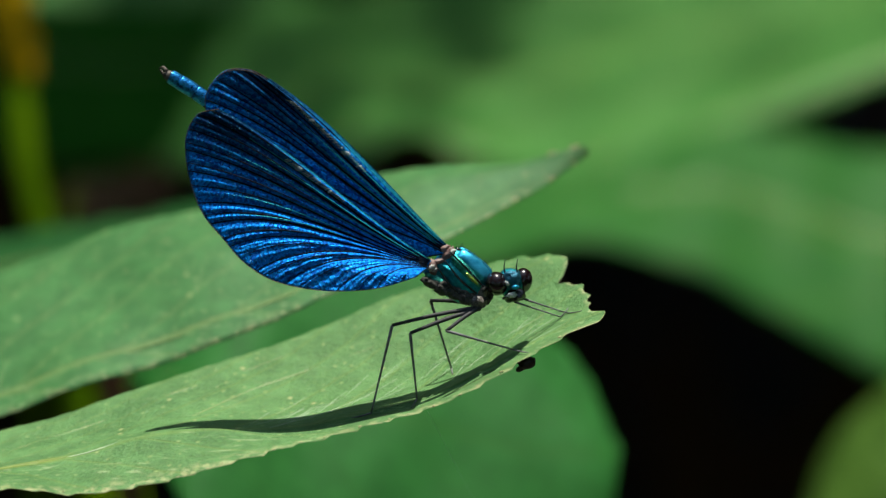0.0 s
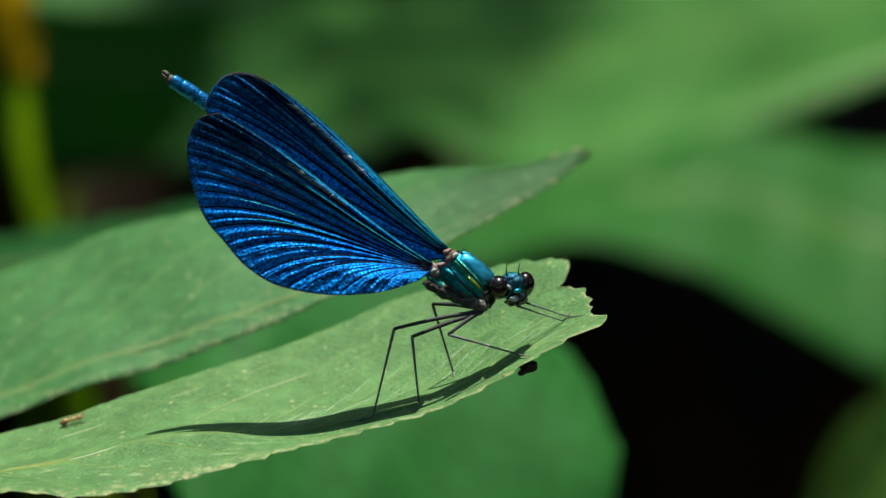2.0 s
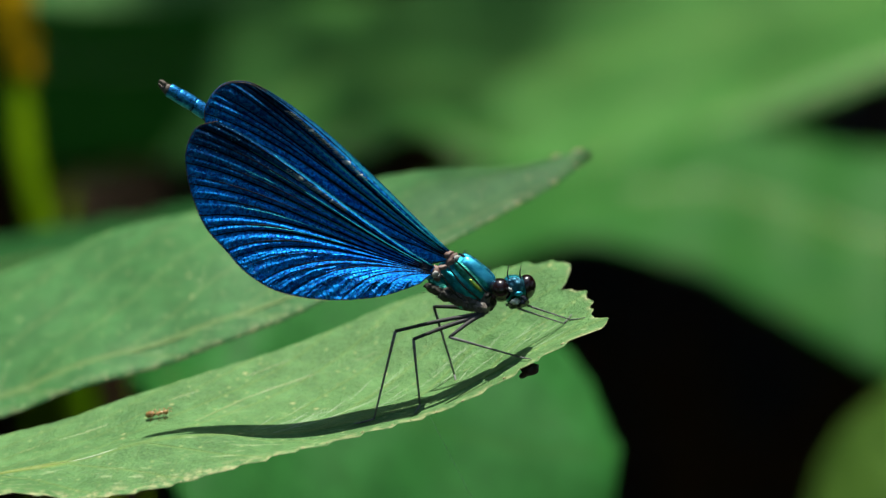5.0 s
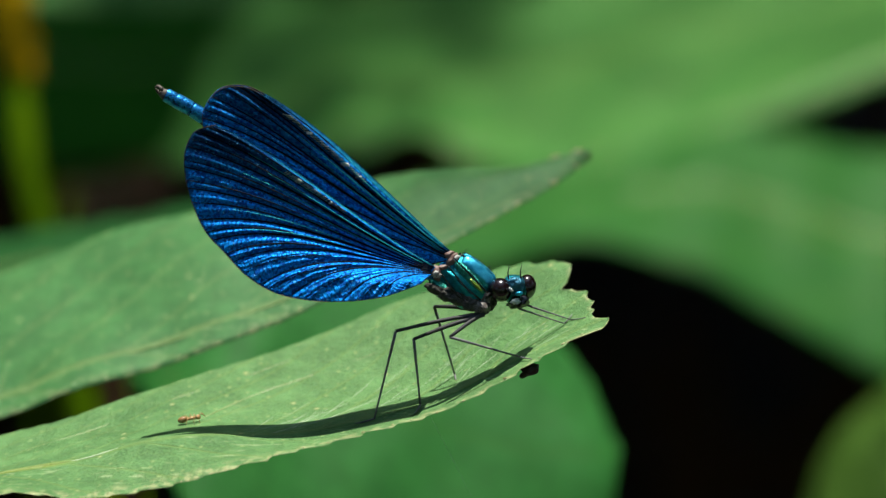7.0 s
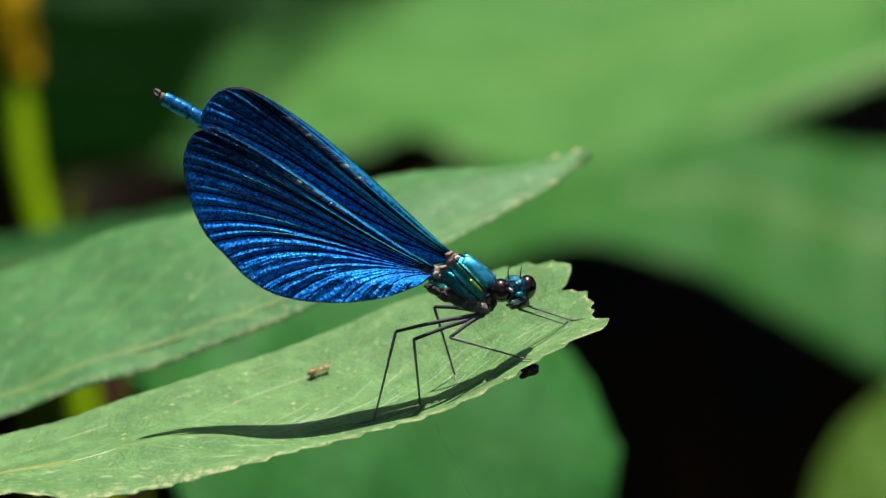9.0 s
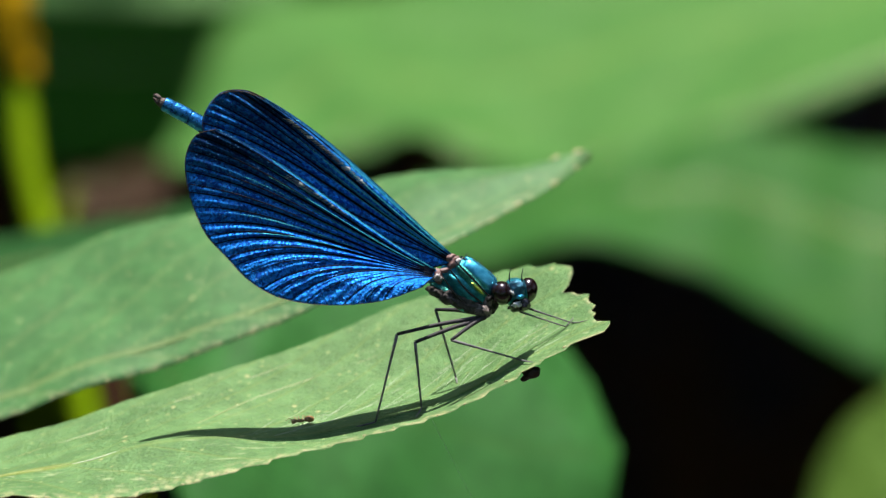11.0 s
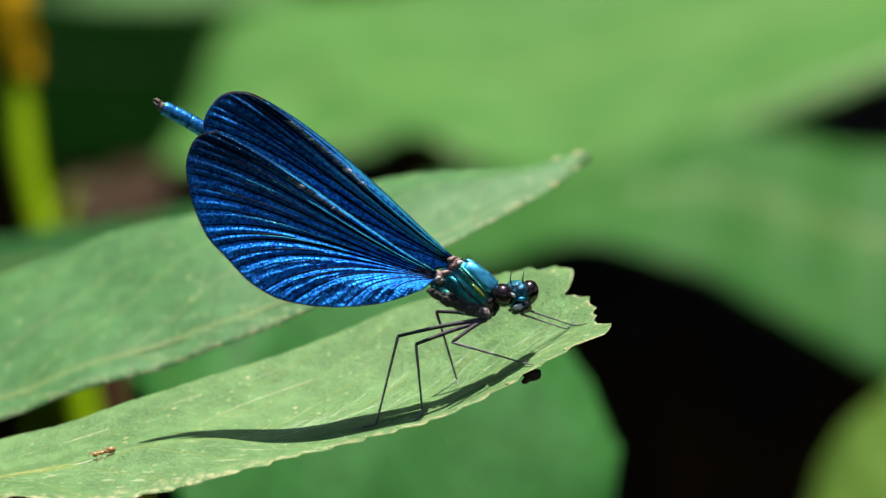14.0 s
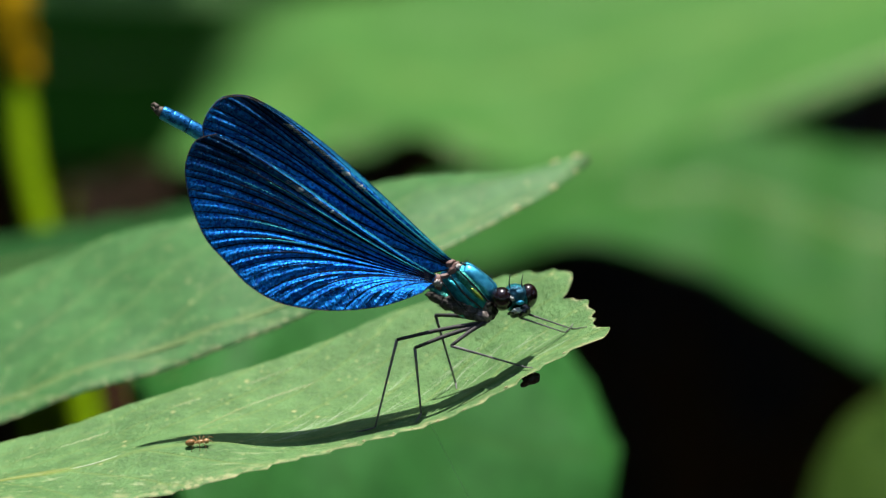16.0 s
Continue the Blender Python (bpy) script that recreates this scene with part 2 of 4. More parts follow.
ANT_DARK = plain("ant_dark", (0.18, 0.09, 0.035), (0.34, 0.18, 0.07), 3000, 0.2, relief=0.1)
THREAD = plain("silk", (0.5, 0.5, 0.5), (0.7, 0.7, 0.7), 2000, 0.3)


def wing_material(name, deep, bright, rough):
    m, t, node, bsdf = material(name)
    tc = node("TexCoord")
    uv = tc.outputs["UV"]
    s = node("SeparateXYZ", i0=uv)
    ob = tc.outputs["Object"]
    # short cross-veins between the long ones: each strip has its own spacing
    strip = maths(node, "FLOOR", s.outputs[0])
    rnd = node("TexWhiteNoise", i1=strip)
    rnd.noise_dimensions = "1D"
    x = maths(node, "ADD", maths(node, "MULTIPLY", s.outputs[1], 62.0), maths(node, "MULTIPLY", rnd.outputs["Value"], 7.0))
    wob = node("TexNoise", Vector=ob, Scale=900.0, Detail=2.0).outputs["Fac"]
    x = maths(node, "ADD", x, maths(node, "MULTIPLY", wob, 1.6))
    saw = maths(node, "ABSOLUTE", maths(node, "SUBTRACT", maths(node, "FRACT", x), 0.5))
    cross = ramp(node, saw, [(0.02, (1, 1, 1)), (0.16, (0, 0, 0))])
    # glints painted cell by cell into the blue
    cell = node("TexVoronoi", Vector=ob, Scale=4000.0)
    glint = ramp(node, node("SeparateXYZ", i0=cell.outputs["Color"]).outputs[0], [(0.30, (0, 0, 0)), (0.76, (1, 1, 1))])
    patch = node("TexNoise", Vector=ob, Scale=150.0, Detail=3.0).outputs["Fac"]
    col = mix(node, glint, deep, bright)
    col = mix(node, maths(node, "MULTIPLY", cross, 0.22), col, (0.002, 0.004, 0.01))
    col = mix(node, ramp(node, patch, [(0.4, (0, 0, 0)), (0.75, (0.35, 0.35, 0.35))]), col, [c * 0.5 for c in deep])
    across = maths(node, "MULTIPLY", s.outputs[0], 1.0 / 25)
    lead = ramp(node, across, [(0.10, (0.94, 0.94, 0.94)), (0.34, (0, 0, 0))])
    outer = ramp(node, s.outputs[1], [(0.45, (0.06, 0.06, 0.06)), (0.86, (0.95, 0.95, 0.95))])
    # painted glints grow stronger towards the trailing edge
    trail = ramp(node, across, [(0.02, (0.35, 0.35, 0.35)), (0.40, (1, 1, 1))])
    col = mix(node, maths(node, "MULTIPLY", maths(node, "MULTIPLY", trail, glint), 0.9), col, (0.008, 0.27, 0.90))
    # sparkles painted as small bright dots
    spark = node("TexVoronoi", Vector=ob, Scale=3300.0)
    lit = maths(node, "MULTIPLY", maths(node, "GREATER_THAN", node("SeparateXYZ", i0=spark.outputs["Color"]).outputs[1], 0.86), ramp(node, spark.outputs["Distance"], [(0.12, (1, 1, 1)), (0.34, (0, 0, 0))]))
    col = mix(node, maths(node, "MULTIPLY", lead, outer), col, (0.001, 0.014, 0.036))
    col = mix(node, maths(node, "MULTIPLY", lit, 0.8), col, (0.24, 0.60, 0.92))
    h = maths(node, "ADD", maths(node, "MULTIPLY", glint, 0.6), maths(node, "MULTIPLY", cross, 1.0))
    # fine ridges fan across the trailing lobe
    ridge = maths(node, "SINE", maths(node, "ADD", maths(node, "MULTIPLY", s.outputs[0], 15.0), maths(node, "MULTIPLY", wob, 9.0)))
    h = maths(node, "ADD", h, maths(node, "MULTIPLY", maths(node, "MULTIPLY", ridge, ramp(node, across, [(0.4, (0, 0, 0)), (0.75, (1, 1, 1))])), 0.7))
    t.links.new(col, bsdf.inputs["Base Color"])
    t.links.new(node("Bump", Strength=0.8, Distance=0.0001, Height=h).outputs[0], bsdf.inputs["Normal"])
    t.links.new(ramp(node, glint, [(0, (rough + 0.1,) * 3), (1, (rough - 0.08,) * 3)]), bsdf.inputs["Roughness"])
    bsdf.inputs["Metallic"].default_value = 0.6
    bsdf.inputs["Specular IOR Level"].default_value = 0.15
    return m


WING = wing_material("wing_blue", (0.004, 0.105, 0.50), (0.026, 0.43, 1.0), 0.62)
VEIN = plain("wing_vein", (0.001, 0.003, 0.008), (0.003, 0.008, 0.02), 2500, 0.5, spec=0.08)
VEIN_EDGE = plain("wing_edge_vein", (0.002, 0.05, 0.12), (0.02, 0.26, 0.48), 2500, 0.3, metal=0.9)
VEIN_BROWN = plain("wing_margin", (0.03, 0.025, 0.02), (0.12, 0.10, 0.07), 2500, 0.5, spec=0.1)
VEIN_TEAL = plain("wing_vein_teal", (0.01, 0.30, 0.36), (0.06, 0.62, 0.66), 2500, 0.45, metal=0.5)

# ---- the ground, the undergrowth behind and unseen leaf masses added for shade ----
bm = bmesh.new()
bmesh.ops.create_grid(bm, x_segments=60, y_segments=60, size=40.0)
for v in bm.verts:
    v.co.z = 0.03 * noise.noise(v.co * 0.9)
me = bpy.data.meshes.new("ground")
bm.to_mesh(me)
bm.free()
me.materials.append(SOIL)
tagged(new("ground", me), "dark bare soil in the shade under the plants", "ground", kind="structure")


def thicket(name, box, count, size, label, flat=0.35, seed=1, mat=None, loose=0.0):
    """Many folded leaves in a box, as one mesh."""
    rng = random.Random(seed)
    verts, faces = [], []
    (x0, x1), (y0, y1), (z0, z1) = box
    for _ in range(count):
        c = Vector((rng.uniform(x0, x1), rng.uniform(y0, y1), rng.uniform(z0, z1)))
        c += noise.noise_vector(c * 1.1) * loose
        m = Euler((rng.gauss(0, flat), rng.gauss(0, flat), rng.uniform(0, 6.28))).to_matrix()
        L, W = size * rng.uniform(0.7, 1.3), size * rng.uniform(0.3, 0.5)
        k = len(verts)
        for x, y, z in ((-L, 0, 0), (-L * 0.3, W, 0.15 * W), (-L * 0.3, -W, 0.15 * W), (-L * 0.2, 0, 0), (L * 0.4, W * 0.7, 0.1 * W),
                        (L * 0.4, -W * 0.7, 0.1 * W), (L * 0.4, 0, -0.1 * W), (L, 0, -0.3 * W)):
            verts.append(c + m @ Vector((x, y, z)))
        faces += [(k, k + 3, k + 1), (k, k + 2, k + 3), (k + 1, k + 3, k + 6, k + 4), (k + 2, k + 5, k + 6, k + 3), (k + 4, k + 6, k + 7), (k + 5, k + 7, k + 6)]
    me = bpy.data.meshes.new(name)
    me.from_pydata(verts, [], faces)
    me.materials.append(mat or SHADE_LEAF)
    return tagged(new(name, me), label, "foliage", kind="stuff")


# leaf roof above the sight line, added to keep sun off the hollow
thicket("hedge_foliage", ((-1.6, 1.6), (0.575, 2.6), (0.78, 1.25)), 9000, 0.07, "unseen dense leaf roof added to shade the hollow")
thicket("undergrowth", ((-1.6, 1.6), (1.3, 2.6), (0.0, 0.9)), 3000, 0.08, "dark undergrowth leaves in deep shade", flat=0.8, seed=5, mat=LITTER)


# unseen leaf walls added round the place to hold back sky light
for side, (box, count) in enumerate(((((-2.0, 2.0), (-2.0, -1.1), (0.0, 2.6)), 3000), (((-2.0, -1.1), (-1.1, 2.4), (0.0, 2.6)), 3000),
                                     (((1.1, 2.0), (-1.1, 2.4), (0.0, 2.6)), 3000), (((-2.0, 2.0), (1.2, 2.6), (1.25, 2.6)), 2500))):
    thicket("hedge_foliage", box, count, 0.1, "unseen dense leaves added to close off sky light", flat=0.9, seed=20 + side, loose=0.35)


# ---- leaves ----
def blade(upper, lower, nu, nv, camber, teeth_up, teeth_low, wave=0.0, seed=0, sag=None, valley=None, chew=None):
    """A leaf blade between two margins (stage mm), toothed along them, cambered across, wavy along.
    teeth: (length of a tooth, depth) in mm.
    valley: (the curve of a folded midrib, its place across from 0 to 1)."""
    def place(u, w):
        a, b = along(upper, u), along(lower, u)
        p = a.lerp(b, w)
        d = (b - a)
        if valley:
            c, wm = along(valley[0], u), valley[1]
            f = w / wm if w < wm else (w - wm) / (1 - wm)
            p = a.lerp(c, f) if w < wm else c.lerp(b, f)
        if d.length < 1e-6:
            return p
        e = (along(upper, min(u + 0.01, 1)) + along(lower, min(u + 0.01, 1)) - along(upper, max(u - 0.01, 0)) - along(lower, max(u - 0.01, 0))).normalized()
        nrm = e.cross(d).normalized()
        if nrm.y < 0:
            nrm = -nrm
        p = p + nrm * (camber * 4 * w * (1 - w))
        if sag:
            g = 6.75 * f * f * (1 - f) if w < valley[1] else f * (1 - f)
            g *= 1 - 0.7 * min(max((u - 0.84) / 0.12, 0), 1)
            p = p + Vector((0, 0, (sag[0] + (sag[1] - sag[0]) * min(max((u - 0.15) / 0.6, 0), 1)) * g))
        if wave:
            p += nrm * wave * noise.noise(Vector((u * 9 + seed, w * 2.2, seed * 1.7)))
        return p

    def tooth(dist, size, k):
        if not size[1]:
            return 0.0
        q = dist / size[0] + 0.35 * noise.noise(Vector((dist / size[0] * 0.6, k, seed)))
        f = q - math.floor(q)
        amp = size[1] * (0.55 + 0.7 * noise.noise(Vector((math.floor(q) * 1.37, k + 5, seed))) + 0.45)
        return amp * (f if f < 0.78 else (1 - f) / 0.22)

    def chewed(w):
        """How far the gnawed end stands out at w."""
        for (a, p), (b, q) in zip(chew, chew[1:]):
            if a <= w <= b:
                return p + (q - p) * (w - a) / (b - a) + 0.16 * noise.noise(Vector((w * 55, seed, 0)))
        return 0.0

    bm = bmesh.new()
    uvl = bm.loops.layers.uv.new("UVMap")
    grid, uvs = [], {}
    Lu = sum((along(upper, (i + 1) / 20) - along(upper, i / 20)).length for i in range(20))
    Ll = sum((along(lower, (i + 1) / 20) - along(lower, i / 20)).length for i in range(20))
    for i in range(nu + 1):
        u = i / nu
        row = []
        d = (along(lower, u) - along(upper, u)).normalized()
        for j in range(nv + 1):
            w = j / nv
            p = place(u, w)
            if w < 0.1:
                p -= d * tooth(u * Lu, teeth_up, 1.0) * (1 - w / 0.1) * ((0.18 + 0.82 * min(max((u - 0.8) / 0.1, 0), 1)) if valley else 1)
            if w > 0.9:
                p += d * tooth(u * Ll, teeth_low, 2.0) * (w - 0.9) / 0.1
            if chew and u > 0.96:
                e = (along(upper, 1.0) + along(lower, 1.0) - along(upper, 0.95) - along(lower, 0.95)).normalized()
                p += e * chewed(w) * (u - 0.96) / 0.04
            v = bm.verts.new(p)
            uvs[v] = (u, w)
            row.append(v)
        grid.append(row)
    for i in range(nu):
        for j in range(nv):
            f = bm.faces.new((grid[i][j], grid[i + 1][j], grid[i + 1][j + 1], grid[i][j + 1]))
            for lp in f.loops:
                lp[uvl].uv = uvs[lp.vert]
    bmesh.ops.recalc_face_normals(bm, faces=bm.faces[:])
    return bm, place


def leaf(name, upper, lower, mat, label, category="leaf", group="", nu=60, nv=12, camber=1.0, up=(4, 0.3), low=(4, 0.3), wave=0.5,
         thick=0.25, rib=0.5, rib_r=0.4, rib_to=1.0, seed=0, anchor=None, laterals=0, sag=None, valley=None, edge=False, foot=(0, 0, 0), lean=(-8, 2, 0), chew=None):
    top = thing(name, anchor or lower[0], label, category, group)
    bm, place = blade(upper, lower, nu, nv, camber, up, low, wave, seed, sag, valley, chew)
    b = part("blade", bm, mat, top)
    mod = b.modifiers.new("thickness", "SOLIDIFY")
    mod.thickness, mod.offset = thick * 0.001, 0.0
    # pale rim: dry edge, with its sunlit glow put into the colour
    b.data.materials.append(DRY if edge else mat)
    mod.material_offset_rim = 1
    if rib:
        pts = [place(rib_to * k / 14, rib) for k in range(14)] + [place(0.995 * rib_to, rib)]
        bm = tube(bmesh.new(), pts, [rib_r, rib_r * 0.8, rib_r * 0.5, rib_r * 0.2], 6, 40)
        part("midrib", bm, RIB, top, "pale midrib")
        for k in range(laterals):
            u = 0.06 + 0.86 * k / laterals
            for end_w in (0.04, 0.96):
                q = [place(min(u + 0.10 * f, 0.99), rib + (end_w - rib) * f) for f in (0, 0.25, 0.5, 0.75, 1.0)]
                part("side_vein", tube(bmesh.new(), q, [rib_r * 0.45, rib_r * 0.12], 5, 10), RIB, top)
    base = place(0.0, rib or 0.5)
    q = [base, base + Vector(lean), to_ground(base + Vector(lean), foot)]
    part("petiole", tube(bmesh.new(), q, [rib_r * 1.6, rib_r * 2.2, rib_r * 2.6], 8, 24), STALK, top)
    return top, place


threads = []
FRONT_UP = [(-66.66, -26.12, -13.00), (-50.14, -20.72, -14.00), (-37.41, -16.91, -15.00), (-27.89, -13.75, -17.00), (-15.76, -9.75, -20.00), (-4.15, -4.93, -23.00), (6.21, -1.62, -21.00), (13.24, -0.71, -17.00)]
FRONT_MID = [(-65.47, -29.10, -2.00), (-49.08, -24.48, -1.00), (-39.66, -22.83, -0.50), (-34.00, -21.06, -0.00), (-27.10, -20.11, 0.50), (-17.74, -19.67, 0.50), (-11.49, -18.80, 0.50), (-1.50, -16.17, 0.50), (9.12, -10.80, 0.50), (17.15, -7.13, -0.80)]
FRONT_LOW = [(-64.38, -31.70, 8.00), (-48.27, -26.29, 9.00), (-39.00, -26.51, 9.50), (-29.80, -24.93, 9.00), (-21.21, -22.63, 8.00), (-11.38, -19.99, 6.00), (-1.49, -17.42, 5.00), (9.06, -11.86, 4.00), (17.46, -7.42, 1.50)]
CHEWED = [(0, -0.2), (0.05, 0.6), (0.11, 0.3), (0.22, -0.9), (0.285, -2.1), (0.305, -0.9), (0.345, -0.6), (0.365, 0.65), (0.42, 0.1), (0.445, 0.1), (0.50, 0.5), (0.55, -0.35), (0.58, 0.05), (0.62, -0.6), (0.675, -0.4), (0.70, 0.8), (0.8, 0.75), (1, 0.2)]
front_leaf, on_front = leaf("toothed_leaf", FRONT_UP, FRONT_LOW, FRONT_LEAF, "sunlit green serrated leaf with a chewed tip, under the damselfly",
                            nu=260, nv=72, camber=0.0, up=(3.3, 1.5), low=(3.6, 0.8), chew=CHEWED, wave=0.4, rib=0.7, rib_r=0.12, rib_to=0.31, seed=3, sag=(-0.3, -5.0), thick=0.03, valley=(FRONT_MID, 0.7), edge=True)
SECOND_UP = [(-71.77, -9.21, -60), (-53.57, -2.8, -56), (-36.95, 3.33, -52), (-29.72, 4.95, -50), (-17.82, 7.49, -48), (-7.01, 8.97, -47), (1.08, 10.04, -46), (9.83, 10.66, -46), (17.17, 11.79, -47)]
SECOND_LOW = [(-68.94, -25.03, -34), (-51.45, -19.29, -30), (-35.58, -13.99, -28), (-19.89, -8.44, -28), (-9.45, -3.88, -30), (1.72, 1.91, -34), (10.93, 6.94, -40), (17.32, 11.39, -46)]
second_leaf, on_second = leaf("narrow_leaf", SECOND_UP, SECOND_LOW, BACK_LEAF, "soft green narrow leaf with a pale edge rib behind the insect",
                              nu=140, nv=24, camber=0.6, up=(3.5, 0.35), low=(3.2, 0.25), wave=0.8, rib=0.88, rib_r=0.08, seed=8, thick=0.05, laterals=7)


def pale_tips(top, place, count, w, u0, u1, r, seed):
    rng = random.Random(seed)
    for k in range(count):
        u = u0 + (u1 - u0) * (k + rng.uniform(-0.35, 0.35)) / count
        q = r * rng.uniform(0.5, 1.3)
        part("dry_tip", blob(bmesh.new(), place(min(max(u, 0), 1), w + rng.uniform(-0.012, 0.008)), (q * 1.5, q * 0.7, q * 0.7), (0, 0, 25), 0.4, 8, k), DRY, top)


pale_tips(front_leaf, on_front, 24, 0.995, 0.28, 0.99, 0.13, 3)
pale_tips(second_leaf, on_second, 34, 0.985, 0.2, 0.99, 0.13, 4)
pale_tips(second_leaf, on_second, 2, 0.12, 0.95, 1.0, 0.42, 5)
pale_tips(second_leaf, on_second, 4, 0.97, 0.86, 1.0, 0.34, 6)
scar = [on_front(u, w) + Vector((0, -0.03, 0.0)) for u, w in ((0.285, 0.7), (0.31, 0.7), (0.335, 0.692), (0.36, 0.68))]
for run in (((0.39, 0.675), (0.4533, 0.525), (0.5333, 0.35), (0.6133, 0.275), (0.7, 0.263), (0.79, 0.263), (0.8767, 0.288)), ((0.1533, 0.413), (0.2433, 0.363), (0.3367, 0.288), (0.43, 0.213), (0.5267, 0.15), (0.6067, 0.1))):
    q = [on_front(u, w) + Vector((0, -0.075, -0.02)) for u, w in run]
    part("side_vein", tube(bmesh.new(), q, [0.08, 0.12, 0.10, 0.06], 8, 60), RIB, front_leaf, "pale side vein")
vein_rng = random.Random(41)
for _ in range(34):
    u, w = vein_rng.uniform(0.5, 0.9), vein_rng.uniform(0.52, 0.71)
    run, rise = vein_rng.uniform(0.03, 0.09), vein_rng.uniform(0.03, 0.13)
    q = [on_front(u + run * f, w - rise * f) + Vector((0, 0.004, 0.012)) for f in (0, 0.25, 0.5, 0.75, 1)]
    part("veinlet", tube(bmesh.new(), q, [0.015, vein_rng.uniform(0.025, 0.046), 0.015], 5, 12), SCAR, front_leaf)
part("pale_scar", tube(bmesh.new(), scar, [0.04, 0.13, 0.1, 0.04], 6, 16), SCAR, front_leaf, "pale dry scar")
for a, b in (((-19.12, -19.74, 0.20), (-2.00, -15.21, -0.80)), ((-8.98, -18.77, 1.20), (-0.87, -16.54, 0.80)), ((-1.68, -17.87, 2.40), (3.48, -28.52, -18.00))):
    thread = thing("spider_thread", a, "fine pale silk thread stretched over the leaf", "thread", "threads on the leaf")
    part("strand", tube(bmesh.new(), [a, b], [0.010, 0.007], 4, 6), THREAD, thread)
    threads.append(thread)

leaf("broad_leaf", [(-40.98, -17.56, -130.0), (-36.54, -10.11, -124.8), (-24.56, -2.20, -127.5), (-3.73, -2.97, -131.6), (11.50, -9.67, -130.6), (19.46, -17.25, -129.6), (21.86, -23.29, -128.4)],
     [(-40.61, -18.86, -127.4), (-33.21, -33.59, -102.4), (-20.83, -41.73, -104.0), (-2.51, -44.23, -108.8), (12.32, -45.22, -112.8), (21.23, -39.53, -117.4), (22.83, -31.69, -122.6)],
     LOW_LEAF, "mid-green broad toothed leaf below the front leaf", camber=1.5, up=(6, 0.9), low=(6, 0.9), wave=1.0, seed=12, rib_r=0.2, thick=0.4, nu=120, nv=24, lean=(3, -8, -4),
     chew=[(0, 0.5), (0.12, -0.3), (0.3, -0.5), (0.55, 0.8), (0.68, 0.1), (0.85, -0.2), (1, 0.6)])
leaf("large_leaf", [(98.96, 69.89, -415.00), (43.77, 59.02, -410.00), (-8.79, 49.31, -405.00), (-36.69, 42.60, -395.00), (-45.60, 25.49, -375.00), (-49.43, 16.44, -351.00)],
     [(91.94, 36.44, -343.00), (76.85, 29.70, -341.00), (60.12, 24.30, -337.00), (40.52, 17.43, -335.00), (20.99, 10.30, -333.00), (2.04, 16.13, -333.0), (-0.19, 19.58, -335.0), (-7.03, 21.57, -337.0), (-13.27, 17.47, -337.0), (-35.60, 12.81, -339.00), (-48.73, 15.39, -347.00)],
     FAR_LEAF, "large pale green leaf far behind the insect", camber=-1.0, up=(14, 0.8), low=(10, 0.8), wave=2.5, seed=21, rib=0.93, rib_r=0.6, thick=0.6, lean=(20, 0, 0))
leaf("large_leaf", [(91.75, 19.70, -341.00), (79.98, 17.15, -341.00), (70.18, 17.35, -341.00), (60.25, 20.44, -339.00), (46.46, 21.08, -337.00), (30.84, 15.23, -337.00), (11.30, 13.25, -335.00), (-4.28, 10.79, -333.00)],
     [(87.85, -29.94, -301.00), (73.42, -21.26, -299.00), (57.69, -12.55, -299.00), (43.64, -4.78, -299.00), (31.46, 0.09, -299.00), (20.23, 0.66, -299.00), (10.89, -1.78, -301.00), (-4.14, -5.55, -303.00)],
     MID_LEAF, "large green leaf arching over the dark hollow", camber=1.0, up=(12, 0.6), low=(12, 0.6), wave=1.0, seed=27, rib=0.42, rib_r=0.8, thick=0.6, lean=(20, 0, 0))
leaf("round_leaf", [(55.36, -54.72, -277.00), (58.88, -41.84, -275.00), (63.47, -31.28, -273.00), (71.77, -22.59, -271.00), (92.18, -10.80, -271.00)],
     [(53.71, -57.46, -237.00), (60.54, -59.06, -235.00), (67.33, -58.92, -233.00), (77.75, -58.92, -233.00), (96.84, -48.50, -233.00)],
     LIME_LEAF, "yellowish green leaf beyond the dark hollow", camber=2.0, wave=1.0, seed=31, rib_r=0.8, thick=0.6, lean=(4, -12, 0))
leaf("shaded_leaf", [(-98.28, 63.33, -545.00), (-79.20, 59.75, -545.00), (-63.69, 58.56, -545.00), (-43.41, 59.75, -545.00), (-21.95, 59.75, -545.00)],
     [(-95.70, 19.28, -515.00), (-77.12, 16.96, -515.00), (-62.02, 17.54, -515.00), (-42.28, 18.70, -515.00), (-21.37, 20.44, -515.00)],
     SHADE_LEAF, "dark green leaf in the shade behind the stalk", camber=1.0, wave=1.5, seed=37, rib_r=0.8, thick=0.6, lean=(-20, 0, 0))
leaf("upper_leaf", [(-93.60, 61.86, -440.00), (-68.68, 62.94, -440.00), (-47.02, 62.94, -440.00), (-28.60, 61.86, -440.00)],
     [(-92.25, 46.66, -425.00), (-75.17, 45.59, -425.00), (-57.02, 44.95, -425.00), (-41.00, 45.59, -425.00), (-28.19, 46.66, -425.00)],
     FAR_LEAF, "pale green leaf edge above the shaded leaf", camber=1.0, wave=1.0, seed=53, rib_r=0.6, thick=0.6, lean=(-20, 0, 0))
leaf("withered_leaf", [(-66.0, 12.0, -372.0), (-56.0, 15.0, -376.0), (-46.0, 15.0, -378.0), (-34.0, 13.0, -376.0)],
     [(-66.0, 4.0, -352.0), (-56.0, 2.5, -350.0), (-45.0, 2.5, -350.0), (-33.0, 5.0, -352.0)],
     DRY_SHADE, "brown withered leaf with the shade put into its colour", camber=2.0, wave=2.0, seed=61, rib_r=0.4, thick=0.4, lean=(-6, -10, 0))
